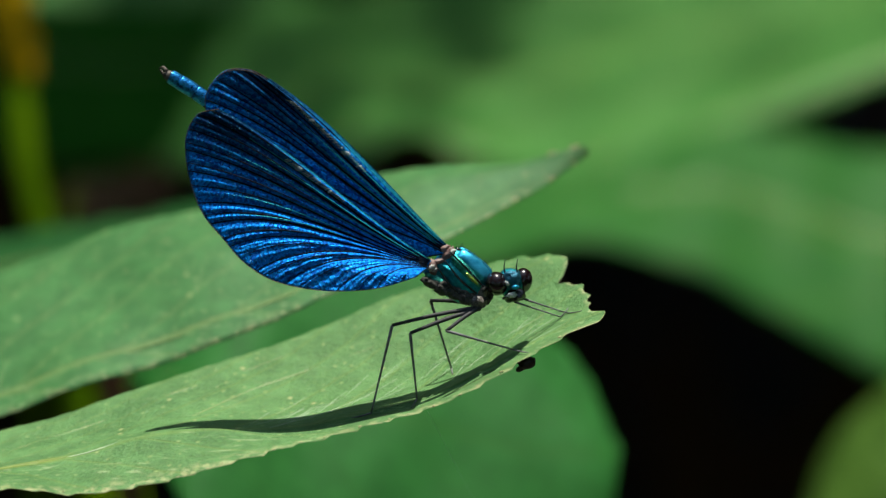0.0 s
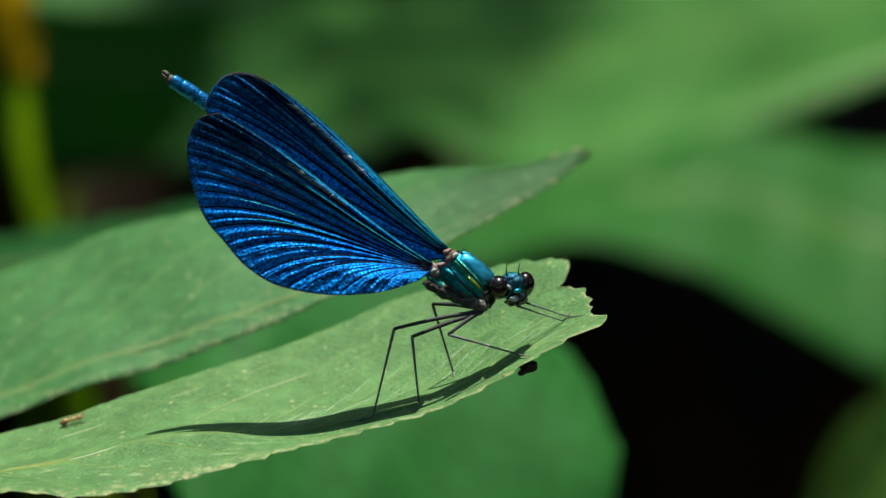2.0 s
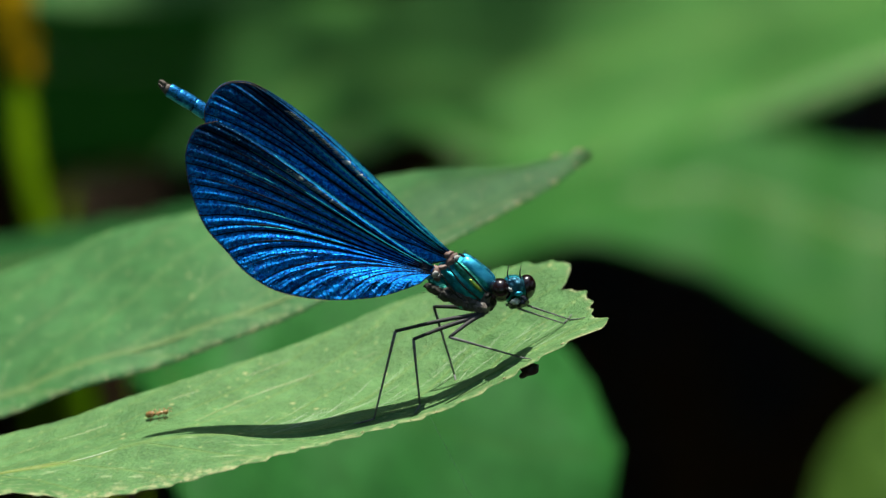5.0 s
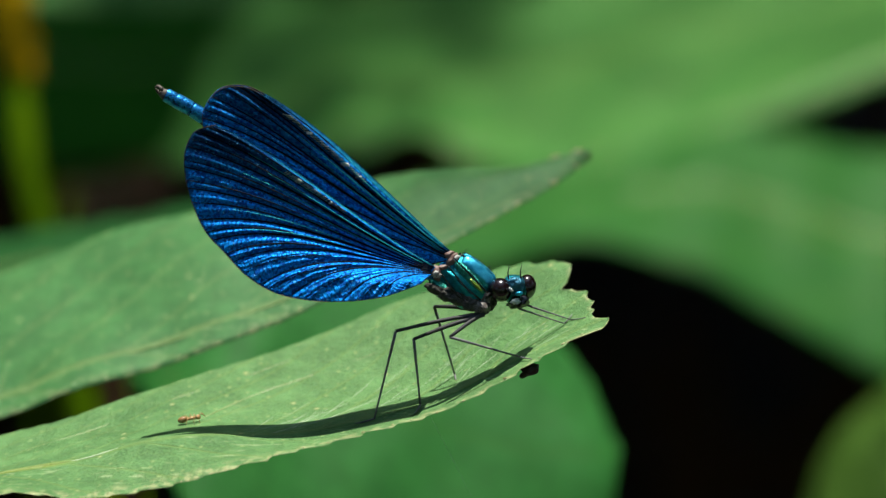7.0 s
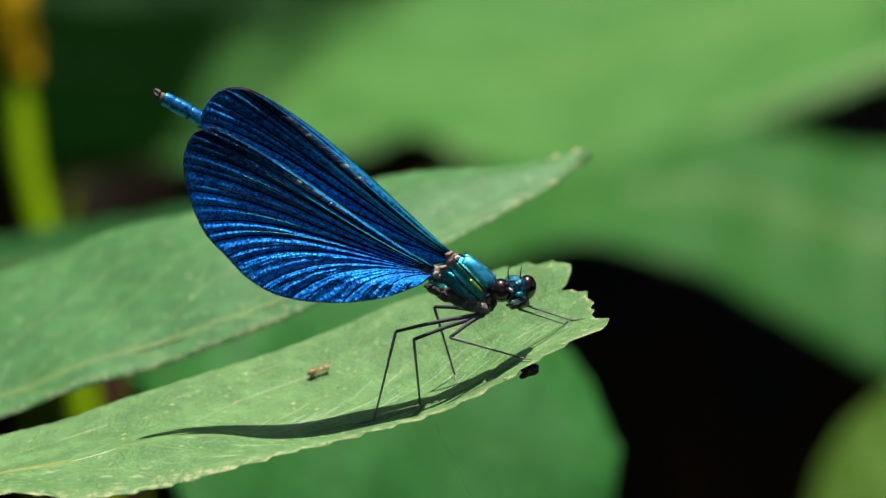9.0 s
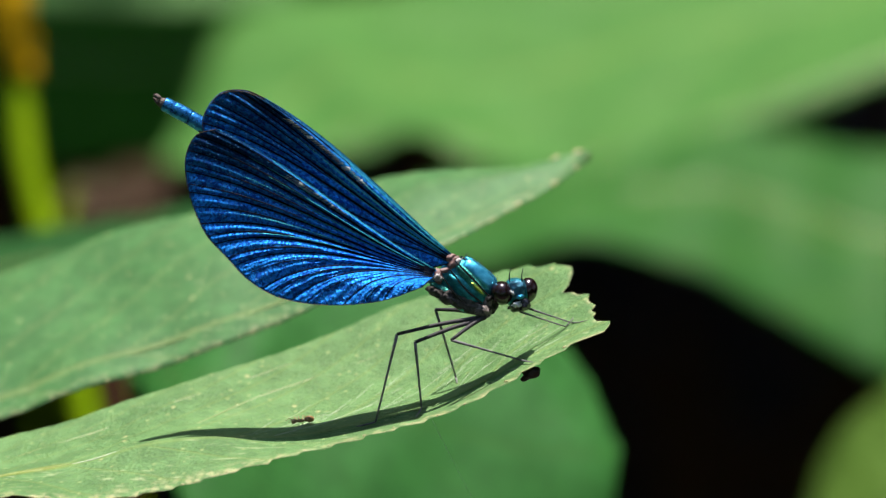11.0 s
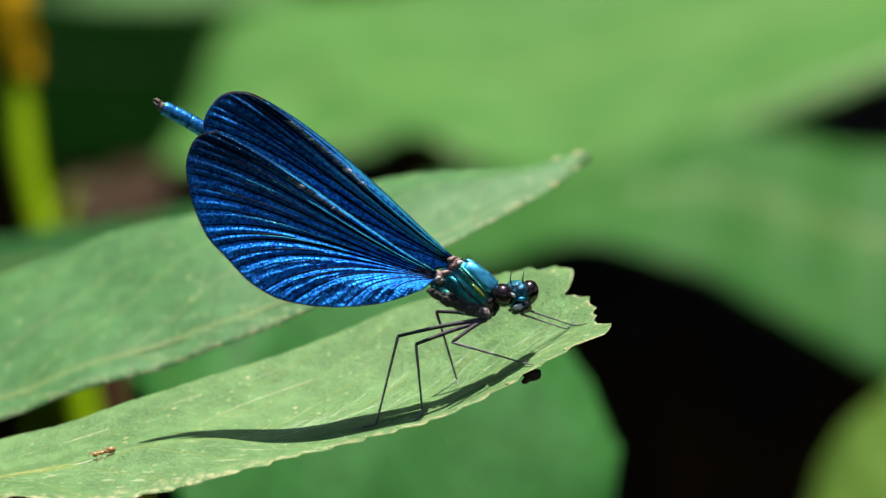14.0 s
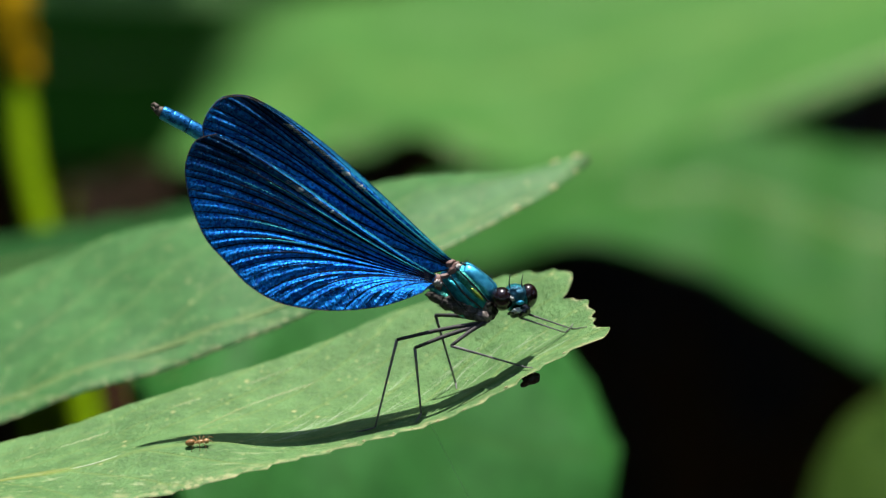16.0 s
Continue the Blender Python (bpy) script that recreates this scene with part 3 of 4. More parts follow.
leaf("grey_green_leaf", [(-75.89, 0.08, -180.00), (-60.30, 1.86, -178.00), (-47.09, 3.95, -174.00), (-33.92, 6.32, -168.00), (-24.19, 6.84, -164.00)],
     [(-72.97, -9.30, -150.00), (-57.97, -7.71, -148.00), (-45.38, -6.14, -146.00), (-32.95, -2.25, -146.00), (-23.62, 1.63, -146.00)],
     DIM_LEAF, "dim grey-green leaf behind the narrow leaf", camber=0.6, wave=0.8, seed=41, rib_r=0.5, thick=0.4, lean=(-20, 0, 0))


def twig():
    """An unseen leafy twig added high above for shade, moved aside by the wind."""
    top = thing("hedge_twig", (-130, 1560, -240), "unseen leafy twig added to sway shade over the plants", "twig")
    rng = random.Random(77)
    bm = bmesh.new()
    for _ in range(1500):
        c = Vector((rng.uniform(12, 132), rng.uniform(1480, 1540), rng.uniform(-300, -30)))
        if c.x > 82 - 0.37 * (c.z + 155) - 10 * abs(noise.noise(c * 0.05)):
            continue
        c.x -= 16
        m = Euler((rng.gauss(1.5708, 0.5), rng.gauss(0, 0.5), rng.uniform(0, 6.28))).to_matrix()
        L, W = rng.uniform(6, 9), rng.uniform(2.6, 3.8)
        v = [bm.verts.new(c + m @ Vector(q)) for q in ((-L, 0, 0), (-L * 0.3, W, 0.4), (-L * 0.3, -W, 0.4), (L * 0.4, W * 0.8, 0.3), (L * 0.4, -W * 0.8, 0.3), (L, 0, -0.5))]
        bm.faces.new((v[0], v[2], v[1])), bm.faces.new((v[1], v[2], v[4], v[3])), bm.faces.new((v[3], v[4], v[5]))
    tagged(part("foliage", bm, SHADE_LEAF, top), kind="stuff")
    part("branch", tube(bmesh.new(), [(44, 1505, -165), (-40, 1515, -175), (-130, 1560, -240), (-600, 900, -310), to_ground((-900, 0, -350))], [0.5, 1.2, 2.5, 5.0, 9.0], 8, 40), BROWN, top)
    return top


hedge_twig = twig()


def sparse_twig(base, box, count, size, thin, seed):
    """An unseen twig with few leaves, added for dappled shade. thin: how the leaves thin out towards its tip, from 0 to
    1.
    """
    top = thing("hedge_twig", base, "unseen thin twig added high above for dappled shade", "twig")
    rng = random.Random(seed)
    bm = bmesh.new()
    (x0, x1), (z0, z1) = box
    for _ in range(count):
        c = Vector((rng.uniform(x0, x1), rng.uniform(1480, 1540), rng.uniform(z0, z1)))
        if rng.random() < thin * (x1 - c.x) / (x1 - x0):
            continue
        m = Euler((rng.gauss(1.5708, 0.5), rng.gauss(0, 0.5), rng.uniform(0, 6.28))).to_matrix()
        L, W = size * rng.uniform(0.8, 1.2), size * rng.uniform(0.35, 0.5)
        v = [bm.verts.new(c + m @ Vector(q)) for q in ((-L, 0, 0), (-L * 0.3, W, 0.4), (-L * 0.3, -W, 0.4), (L * 0.4, W * 0.8, 0.3), (L * 0.4, -W * 0.8, 0.3), (L, 0, -0.5))]
        bm.faces.new((v[0], v[2], v[1])), bm.faces.new((v[1], v[2], v[4], v[3])), bm.faces.new((v[3], v[4], v[5]))
    tagged(part("foliage", bm, SHADE_LEAF, top), kind="stuff")
    z = (z0 + z1) / 2
    part("branch", tube(bmesh.new(), [(x0 + 10, 1510, z), (x1, 1505, z - 5), base, (base[0] + 300, 900, base[2] - 70), to_ground((base[0] + 600, 0, base[2] - 90))], [0.5, 1.2, 2.5, 5.0, 9.0], 8, 40), BROWN, top)
    return top


# added out of view to dim the far, round and narrow leaves
thin_twig = sparse_twig((400, 1540, -260), ((66, 204), (-245, -165)), 430, 3.75, 0.0, 78)
side_twig = sparse_twig((460, 1540, -20), ((118, 300), (-105, -15)), 2400, 5.0, 1.0, 79)
tip_twig = sparse_twig((380, 1540, 120), ((70, 112), (128, 157)), 110, 3.5, 0.0, 83)


# ---- stalks ----
def stalk():
    foot = to_ground((-42.10, -83.41, -235.00))
    top = thing("green_stalk", foot, "yellow-green upright plant stalk with an orange withered sheath", "stalk")
    pts = [(-67.42, 44.10, -245.00), (-66.12, 27.31, -243.00), (-64.48, 12.35, -241.00), (-61.35, 0.09, -239.00), (-56.15, -21.71, -237.00), (-51.67, -48.62, -235.00), foot]
    part("stem", tube(bmesh.new(), pts, [1.9, 2.3, 2.6, 2.8, 3.0, 3.0, 3.0], 14, 60), STALK, top)
    bm = bmesh.new()
    tube(bm, [(-68.58, 44.93, -244.00), (-67.62, 36.97, -243.00), (-66.39, 30.82, -243.00), (-65.37, 25.57, -243.50)], [4.2, 3.9, 3.4, 2.45], 14, 20)
    for v in bm.verts:
        v.co += Vector((1, 0.3, 1)) * 0.6 * noise.noise(v.co * 0.35)
    part("withered_sheath", bm, RUST, top, "orange withered sheath")
    foot = to_ground((-47.00, -84.41, -245.00))
    top = thing("brown_stalk", foot, "dry brown stem between the leaves", "stalk")
    part("stem", tube(bmesh.new(), [(-53.16, -6.95, -245.00), (-51.23, -21.04, -245.00), (-49.20, -49.20, -245.00), foot], [1.6, 1.9, 2.2], 12, 40), BROWN, top)


stalk()

# ---- damselfly ----
ROOT = (-3.06, -17.53, 1.00)
fly = thing("damselfly", ROOT, "metallic blue damselfly with folded dark blue wings perched on a leaf", "damselfly")


def plate(name, a, b, width, depth, mat, parent, label="", square=1.0, seed=1, roll=0.0):
    """A long body plate from a to b that bulges outwards; square under 1: with blunter ends and edges."""
    a, b = Vector(a), Vector(b)
    d = b - a
    turn = math.degrees(math.atan2(d.y, d.x))
    if square < 1:
        bm = blob(bmesh.new(), (0, 0, 0), (1, 1, 1), seg=28)
        m = Matrix.Translation((a + b) / 2) @ Euler((radians(roll), 0, radians(turn))).to_matrix().to_4x4() @ Matrix.Diagonal((d.length / 2, width, depth, 1))
        for v in bm.verts:
            v.co = m @ Vector([math.copysign(abs(c) ** square, c) * 0.9 * (1 + 0.05 * noise.noise(v.co * 2.5)) for c in v.co])
        return part(name, bm, mat, parent, label)
    return part(name, blob(bmesh.new(), (a + b) / 2, (d.length / 2, width, depth), (0, 0, turn), 0.09, 22, seed), mat, parent, label)


def make_thorax():
    body = blob(bmesh.new(), (1.94, -3.06, -0.00), (3.5, 2.7, 2.1), (0, 0, -40), 0.06, 30)
    thorax = part("thorax", body, TEAL, fly, "dark teal metallic thorax")
    plate("shoulder_plate", (1.25, -0.50, 0.60), (4.99, -3.62, 0.70), 1.05, 1.35, AZURE, thorax, "bright azure back plate", 0.62, roll=-38)
    plate("back_plate", (1.50, 0.19, -0.90), (5.51, -2.94, -0.90), 0.7, 1.1, AZURE, thorax, "", 0.7)
    part("keel", tube(bmesh.new(), [(1.37, 0.19, 0.40), (3.37, -1.19, 0.90), (5.37, -3.06, 0.60)], [0.12, 0.2, 0.12], 6, 14), BLACK, thorax)
    # seam coloured yellow-green to stand for a glint at the plate's end
    plate("gold_seam", (2.55, -2.65, 2.40), (3.90, -3.95, 2.05), 0.20, 0.5, GOLD_GREEN, thorax, "yellow-green metallic seam standing for a glint")
    plate("side_plate", (0.81, -0.69, 1.40), (4.12, -4.18, 1.30), 0.75, 0.95, GREEN_METAL, thorax, seed=3)
    plate("side_plate", (-0.12, -1.68, 1.30), (3.37, -5.18, 1.20), 0.7, 1.0, TEAL, thorax, seed=5)
    plate("side_plate", (-2.00, -2.68, 0.60), (1.93, -5.30, 1.00), 0.7, 1.0, GREEN_METAL, thorax, seed=9)
    for k, (f, r, mat) in enumerate(((0.08, 0.6, UNDER), (0.3, 0.85, UNDER), (0.52, 0.8, UNDER), (0.72, 0.9, UNDER), (0.93, 0.75, NECK))):
        c = Vector((-1.75, -3.55, 0.80)).lerp(Vector((4.12, -5.9, 0.80)), f)
        part("underside", blob(bmesh.new(), c, (1.15, r, 1.5), (0, 0, -22), 0.35, 20, 11 + k), mat, thorax)
    part("neck", blob(bmesh.new(), (4.75, -4.81, -0.20), (0.9, 1.5, 0.9), (0, 0, -10), 0.15), UNDER, thorax)
    part("collar", blob(bmesh.new(), (4.24, -4.93, 1.00), (0.55, 1.1, 0.5), (0, 0, -8), 0.3), NECK, thorax)
    for a, r, t in (((0.56, -0.56, 1.20), (0.9, 0.5, 0.5), 50), ((0.25, 0.06, 1.00), (0.6, 0.4, 0.5), 20), ((-1.12, -2.06, 1.40), (0.45, 0.9, 0.45), 10), ((-0.50, -1.37, 1.20), (0.8, 0.3, 0.4), 10)):
        part("wing_joint", blob(bmesh.new(), a, r, (0, 0, t), 0.45, 14, 3), PINK, thorax, "pale brown wing joint")
    for a, b, c in (((0.75, -0.31, 2.20), (2.74, -2.30, 2.60), (4.48, -4.17, 2.20)), ((0.12, -1.18, 2.20), (1.93, -3.42, 2.60), (3.74, -4.92, 2.00)), ((-0.62, -2.06, 2.00), (1.00, -4.17, 2.30), (2.62, -5.42, 1.80))):
        part("seam", tube(bmesh.new(), [a, b, c], [0.07, 0.14, 0.09], 6, 14), BLACK, thorax)
    for c, q in (((-1.25, -2.06, 2.00), 0.34), ((-0.87, -2.31, 1.90), 0.24), ((1.06, -0.37, 1.60), 0.32), ((4.61, -4.49, 1.60), 0.26), ((4.55, -5.55, 1.50), 0.28)):
        part("pale_patch", blob(bmesh.new(), c, (q * 1.3, q * 0.75, q * 0.55), (0, 0, 40), 0.9, 14, int(c[0] * 7)), UNDER if 0.255 < q < 0.29 else JOINT_PALE, thorax, "pale patch")
    rng = random.Random(9)
    bm = bmesh.new()
    for _ in range(420):
        f = rng.random()
        c = Vector((-2.43, -3.68, 0.80)).lerp(Vector((4.12, -6.18, 0.80)), 0.15 + 0.85 * f) + Vector((rng.gauss(0, 0.25), rng.gauss(0.1, 0.3), rng.uniform(-0.3, 1.5)))
        tube(bm, [c, c + Vector((rng.gauss(0, 0.3), rng.uniform(-0.35, -0.1), rng.gauss(0.2, 0.2)))], [0.024, 0.01], 3, 1)
    for _ in range(90):
        f = rng.random()
        c = Vector((1.31, 0.31, 0.30)).lerp(Vector((5.25, -2.56, 0.30)), f) + Vector((rng.gauss(0, 0.15), rng.gauss(0.1, 0.15), rng.uniform(-0.5, 0.5)))
        tube(bm, [c, c + Vector((rng.gauss(0.25, 0.15), rng.uniform(0.3, 0.6), rng.gauss(0, 0.15)))], [0.02, 0.008], 3, 1)
    tagged(part("hair", bm, LEG, thorax), kind="stuff")


def make_head():
    head = part("head", blob(bmesh.new(), (7.46, -3.71, -0.00), (1.55, 1.6, 1.8), (0, 40, 0), 0.06), TEAL, fly, "teal metallic head")
    part("eye", blob(bmesh.new(), (5.93, -3.82, 1.50), (1.24, 1.34, 2.0), (0, 0, 12), 0, 30), EYE_BLACK, head, "glossy black eye")
    part("eye", blob(bmesh.new(), (8.80, -3.5, -0.60), (1.1, 1.42, 1.9), (0, 0, -8), 0, 30), EYE_BLACK, head, "glossy black eye")
    part("face", blob(bmesh.new(), (7.55, -3.35, 2.0), (1.0, 1.0, 0.9), (0, 30, 0), 0.18, 22, 2), FACE, head)
    part("brow", blob(bmesh.new(), (7.95, -4.2, 2.6), (0.5, 0.28, 0.35), (0, 30, 8), 0.15, 14, 4), AZURE, head)
    # two white blobs modelled in place of highlights on the face
    part("cheek", blob(bmesh.new(), (7.1, -3.75, 2.7), (0.22, 0.3, 0.2), (0, 0, 20), 0.8, 14, 5), PALE, head, "pale spot")
    part("lip", blob(bmesh.new(), (7.6, -5.05, 2.5), (0.5, 0.27, 0.26), (0, 20, 5), 1.0, 20, 6), PALE, head, "white highlight shaped as a spot above the jaw")
    part("jaw", blob(bmesh.new(), (7.95, -5.15, 1.30), (1.15, 0.75, 1.1), (0, 20, 10), 0.4, 20, 7), BLACK, head)
    for x in (6.93, 8.3):
        part("antenna", tube(bmesh.new(), [(x, -2.87, 1.2), (x - 0.2, -2.06, 1.3), (x - 0.05, -1.06, 1.2)], [0.13, 0.07, 0.03], 6), LEG, head)


LEAF_GRID = [on_front(u / 240, w / 60) for u in range(120, 241) for w in range(8, 61)]


def perch(p, lift=0.12):
    """The place on the front leaf that covers p on the sight line."""
    p = Vector(p)
    aim = p.xy / (600 - p.z)
    q = min(LEAF_GRID, key=lambda g: (g.xy / (600 - g.z) - aim).length)
    z = q.z + 0.2
    return Vector((*(aim * (600 - z)), z)) + Vector((0, lift, 0))


def make_leg(hip, knee, foot, toe, r):
    foot, toe = perch(foot), perch(toe)
    femur = part("leg", tube(bmesh.new(), [hip, Vector(hip).lerp(Vector(knee), 0.5) + Vector((0, 0.15, 0)), knee], [r, r * 0.95, r * 0.75], 8), LEG, fly)
    bm = tube(bmesh.new(), [knee, Vector(knee).lerp(Vector(foot), 0.5), foot], [r * 0.72, r * 0.5, r * 0.42], 8)
    w = (Vector(foot) - Vector(knee))
    for k in range(9):
        c = Vector(knee) + w * (0.12 + 0.09 * k)
        q = Vector((0.45 if k % 2 else -0.45, -0.25, 0.3 if k % 3 else -0.3))
        tube(bm, [c, c + q], [0.035, 0.01], 4, 1)
    part("shin", bm, LEG_GREY, femur)
    part("foot", tube(bmesh.new(), [foot, Vector(foot).lerp(Vector(toe), 0.5) + Vector((0, -0.05, 0)), toe], [r * 0.42, r * 0.36, r * 0.2], 6), LEG_GREY, femur)


def make_abdomen():
    pts = [(-0.88, -2.56, -0.00), (-13.94, 6.69, -0.20), (-26.32, 16.63, -0.20), (-30.95, 19.57, -0.20)]
    cuts = [0, 0.05, 0.17, 0.31, 0.45, 0.59, 0.72, 0.83, 0.885, 0.94, 0.972, 0.99]
    pivot = (0.06, -1.81, -0.00)
    root = None
    for a, b in zip(cuts, cuts[1:]):
        seg = [along(pts, a + (b - a) * f) for f in (0, 0.08, 0.5, 0.92, 1)]
        r = 0.86 if a < 0.9 else (0.8 if a < 0.96 else 0.6)
        bm = tube(bmesh.new(), seg, [0.6, 0.6, 0.56, 0.5, 0.42] if b > 0.98 else [r * 0.97, r, r, r, r * 0.97], 16, 12)
        if root is None:
            root = part("abdomen", bm, BLUE_SEG, fly, "slender blue metallic abdomen", anchor=pivot)
        else:
            part("segment", bm, TAIL_END if b > 0.98 else BLUE_SEG, root)
    belly = [along(pts, 0.5 + 0.47 * f) + Vector((-0.09, -0.12, 0.05)) for f in (0, 0.25, 0.5, 0.75, 1)]
    part("belly", tube(bmesh.new(), belly, [0.76, 0.76, 0.74, 0.56], 14, 20), UNDER, root, "dark underside of the abdomen")
    for s in (-1, 1):
        a = Vector((-30.70, 19.38, -0.20)) + Vector((0.2, 0.22 * s, 0.25 * s))
        part("clasper", tube(bmesh.new(), [a, a + Vector((-0.35, 0.3 + 0.1 * s, 0)), a + Vector((-0.7, 0.45 - 0.15 * s, -0.2 * s))], [0.32, 0.22, 0.06], 8), TAIL_END, root)
    return root


def bend(rows, k):
    """A smooth curve through evenly counted points; k runs from 0 to the last."""
    i = min(max(int(k), 0), len(rows) - 2)
    f = k - i
    p = [Vector((*rows[min(max(j, 0), len(rows) - 1)], 0)) for j in (i - 1, i, i + 1, i + 2)]
    return (p[1] * 2 + (p[2] - p[0]) * f + (p[0] * 2 - p[1] * 5 + p[2] * 4 - p[3]) * f * f + (p[1] * 3 - p[0] - p[2] * 3 + p[3]) * f ** 3) / 2


def make_wing(base, net, depth, veins, name_label, curl, front=1, teal=(), pale=None, turn=0.0, tone=25, main=2):
    """A pleated wing. net: how the long veins leave the root, where they bend and where they meet the margin, from the
    leading to the trailing edge. curl: how far the trailing lobe stands out (mm). teal: shining veins and how far out they shine.
    pale: (the strip, from, to) of a row of clear cells."""
    base = Vector(base)
    leave, curve, rim = net
    last = len(rim) - 1
    rng = random.Random(veins * 7 + front)
    shift = [0.0] + [rng.uniform(-0.28, 0.28) for _ in range(veins - 1)] + [0.0]
    size = [rng.uniform(0.6, 1.3) for _ in range(veins + 1)]
    spin = Matrix.Rotation(radians(turn), 3, "Z")

    def warp(u):
        """Uneven spacing of the veins."""
        i = min(int(u * veins), veins - 1)
        f = u * veins - i
        return (u * veins + shift[i] * (1 - f) + shift[i + 1] * f) / veins

    def lay(u, r):
        s = warp(u)
        k = s * last
        root = base + Vector((-0.7 * s, -0.55 * s, 0))
        a, b, c = bend(leave, k), bend(curve, k), bend(rim, k)
        q = 1 - r
        p = root * q ** 3 + a * (3 * q * q * r) + b * (3 * q * r * r) + c * r ** 3
        p = base + spin @ (p - base)
        lobe = max((s - 0.36) / 0.64, 0)
        out = curl * lobe ** 1.4 * min(r * 1.4, 1)
        edge = 1.0 if r < 0.95 else (1 - r) / 0.05
        fine = min(max((r - 0.5) / 0.4, 0), 1)
        coarse = min(r * 3.0, 1.0) * (1 - 0.5 * fine)
        low = -math.cos(2 * math.pi * u * veins) * (0.22 - 0.16 * u) * size[min(int(u * veins + 0.5), veins)] * fine
        wide = -math.cos(2 * math.pi * u * veins / main) * (0.36 - 0.27 * u) * coarse
        p *= 1 - (depth + 0.8 + 0.095 * p.y) / 600
        return p + Vector((0, 0, depth + front * out + (low + wide) * edge))

    rows, cols = 60, veins * 6
    grid, uvs = [], {}
    bm = bmesh.new()
    uvl = bm.loops.layers.uv.new("UVMap")
    for j in range(cols + 1):
        line = []
        length = (lay(j / cols, 1.0) - base).length
        for k in range(rows + 1):
            r = 0.015 + 0.985 * k / rows
            p = lay(j / cols, r)
            p.z += 0.05 * noise.noise(p * 0.9)
            v = bm.verts.new(p)
            uvs[v] = (j / cols * tone, r * length / 30)
            line.append(v)
        grid.append(line)
    for j in range(cols):
        for k in range(rows):
            f = bm.faces.new((grid[j][k], grid[j + 1][k], grid[j + 1][k + 1], grid[j][k + 1]))
            for lp in f.loops:
                lp[uvl].uv = uvs[lp.vert]
    bmesh.ops.recalc_face_normals(bm, faces=bm.faces[:])
    if sum(f.normal.z for f in bm.faces) < 0:
        bmesh.ops.reverse_faces(bm, faces=bm.faces[:])
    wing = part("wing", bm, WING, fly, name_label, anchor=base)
    wing.modifiers.new("thickness", "SOLIDIFY").thickness = 0.00003
    for j in range(veins + 1):
        s = j / veins
        stem = j % main == 0
        thick = 0.09 if j == 0 else (0.12 if stem else 0.075) * (1.0 if s < 0.55 else 0.6)
        r0 = 0.02 if stem else rng.uniform(0.45, 0.65)
        q = [lay(s, r0 + (0.995 - r0) * k / 18) + Vector((0, 0, 0.05 * front)) for k in range(19)]
        part("vein", tube(bmesh.new(), q, [thick * 0.9, thick * 1.3, thick * 1.0, thick * 0.55], 5, 36), VEIN if s > 0.02 else VEIN_EDGE, wing)
    for strip, r0, r1, thick in teal:
        s = strip / veins
        q = [lay(s, r0 + (r1 - r0) * k / 16) + Vector((0, 0, 0.09 * front)) for k in range(17)]
        part("vein", tube(bmesh.new(), q, [thick * 0.6, thick, thick * 0.9, thick * 0.3], 5, 34), VEIN_TEAL, wing, "thin teal vein")
    q = [lay(k / 60, 0.998) for k in range(61)]
    part("margin", tube(bmesh.new(), q, [0.05, 0.04, 0.035, 0.03], 5, 120), VEIN_BROWN, wing, "fine pale brown margin")
    if pale:
        for k in range(40):
            r = pale[1] + (pale[2] - pale[1]) * (k + rng.uniform(-0.3, 0.3)) / 40
            half = rng.uniform(0.25, 0.48)
            ends = [lay((pale[0] + e) / veins, r + 0.004 * e) + Vector((0, 0, 0.08)) for e in (-half, half)]
            big = k in pale[3]
            part("pale_cell", tube(bmesh.new(), ends, [0.14 if big else rng.uniform(0.028, 0.05)] * 2, 5, 1), PALE if big else CELL, wing)
    return wing


make_thorax()
make_head()
for ob in fly.children_recursive:  # the body is narrower than it is high
    ob.data.transform(Matrix.Translation((0, 0, -ROOT[2] * 0.001)) @ Matrix.Diagonal((1, 1, 0.7, 1)) @ Matrix.Translation((0, 0, ROOT[2] * 0.001)))
for leg in (((3.99, -6.42, 1.20), (-5.59, -8.39, 3.40), (-7.93, -18.23, 0.80), (-10.08, -18.73, 2.60), 0.25), ((4.12, -6.55, 1.20), (-3.61, -9.26, 3.20), (-2.87, -16.67, 0.60), (-3.48, -17.57, 4.00), 0.26),
            ((4.49, -6.18, 1.00), (0.37, -9.01, 3.20), (7.99, -11.30, 0.60), (9.40, -11.51, 2.60), 0.25), ((3.19, -6.07, -1.00), (-1.38, -5.72, -3.00), (0.95, -13.50, -5.40), (1.07, -14.03, -3.80), 0.26),
            ((6.62, -5.43, 0.60), (8.17, -5.93, 1.20), (13.10, -7.68, -4.60), (14.03, -6.70, -6.80), 0.18), ((7.26, -5.19, -0.80), (9.46, -5.70, -1.60), (13.81, -7.25, -5.20), (15.47, -6.98, -3.60), 0.18)):
    make_leg(*leg)
abdomen = make_abdomen()
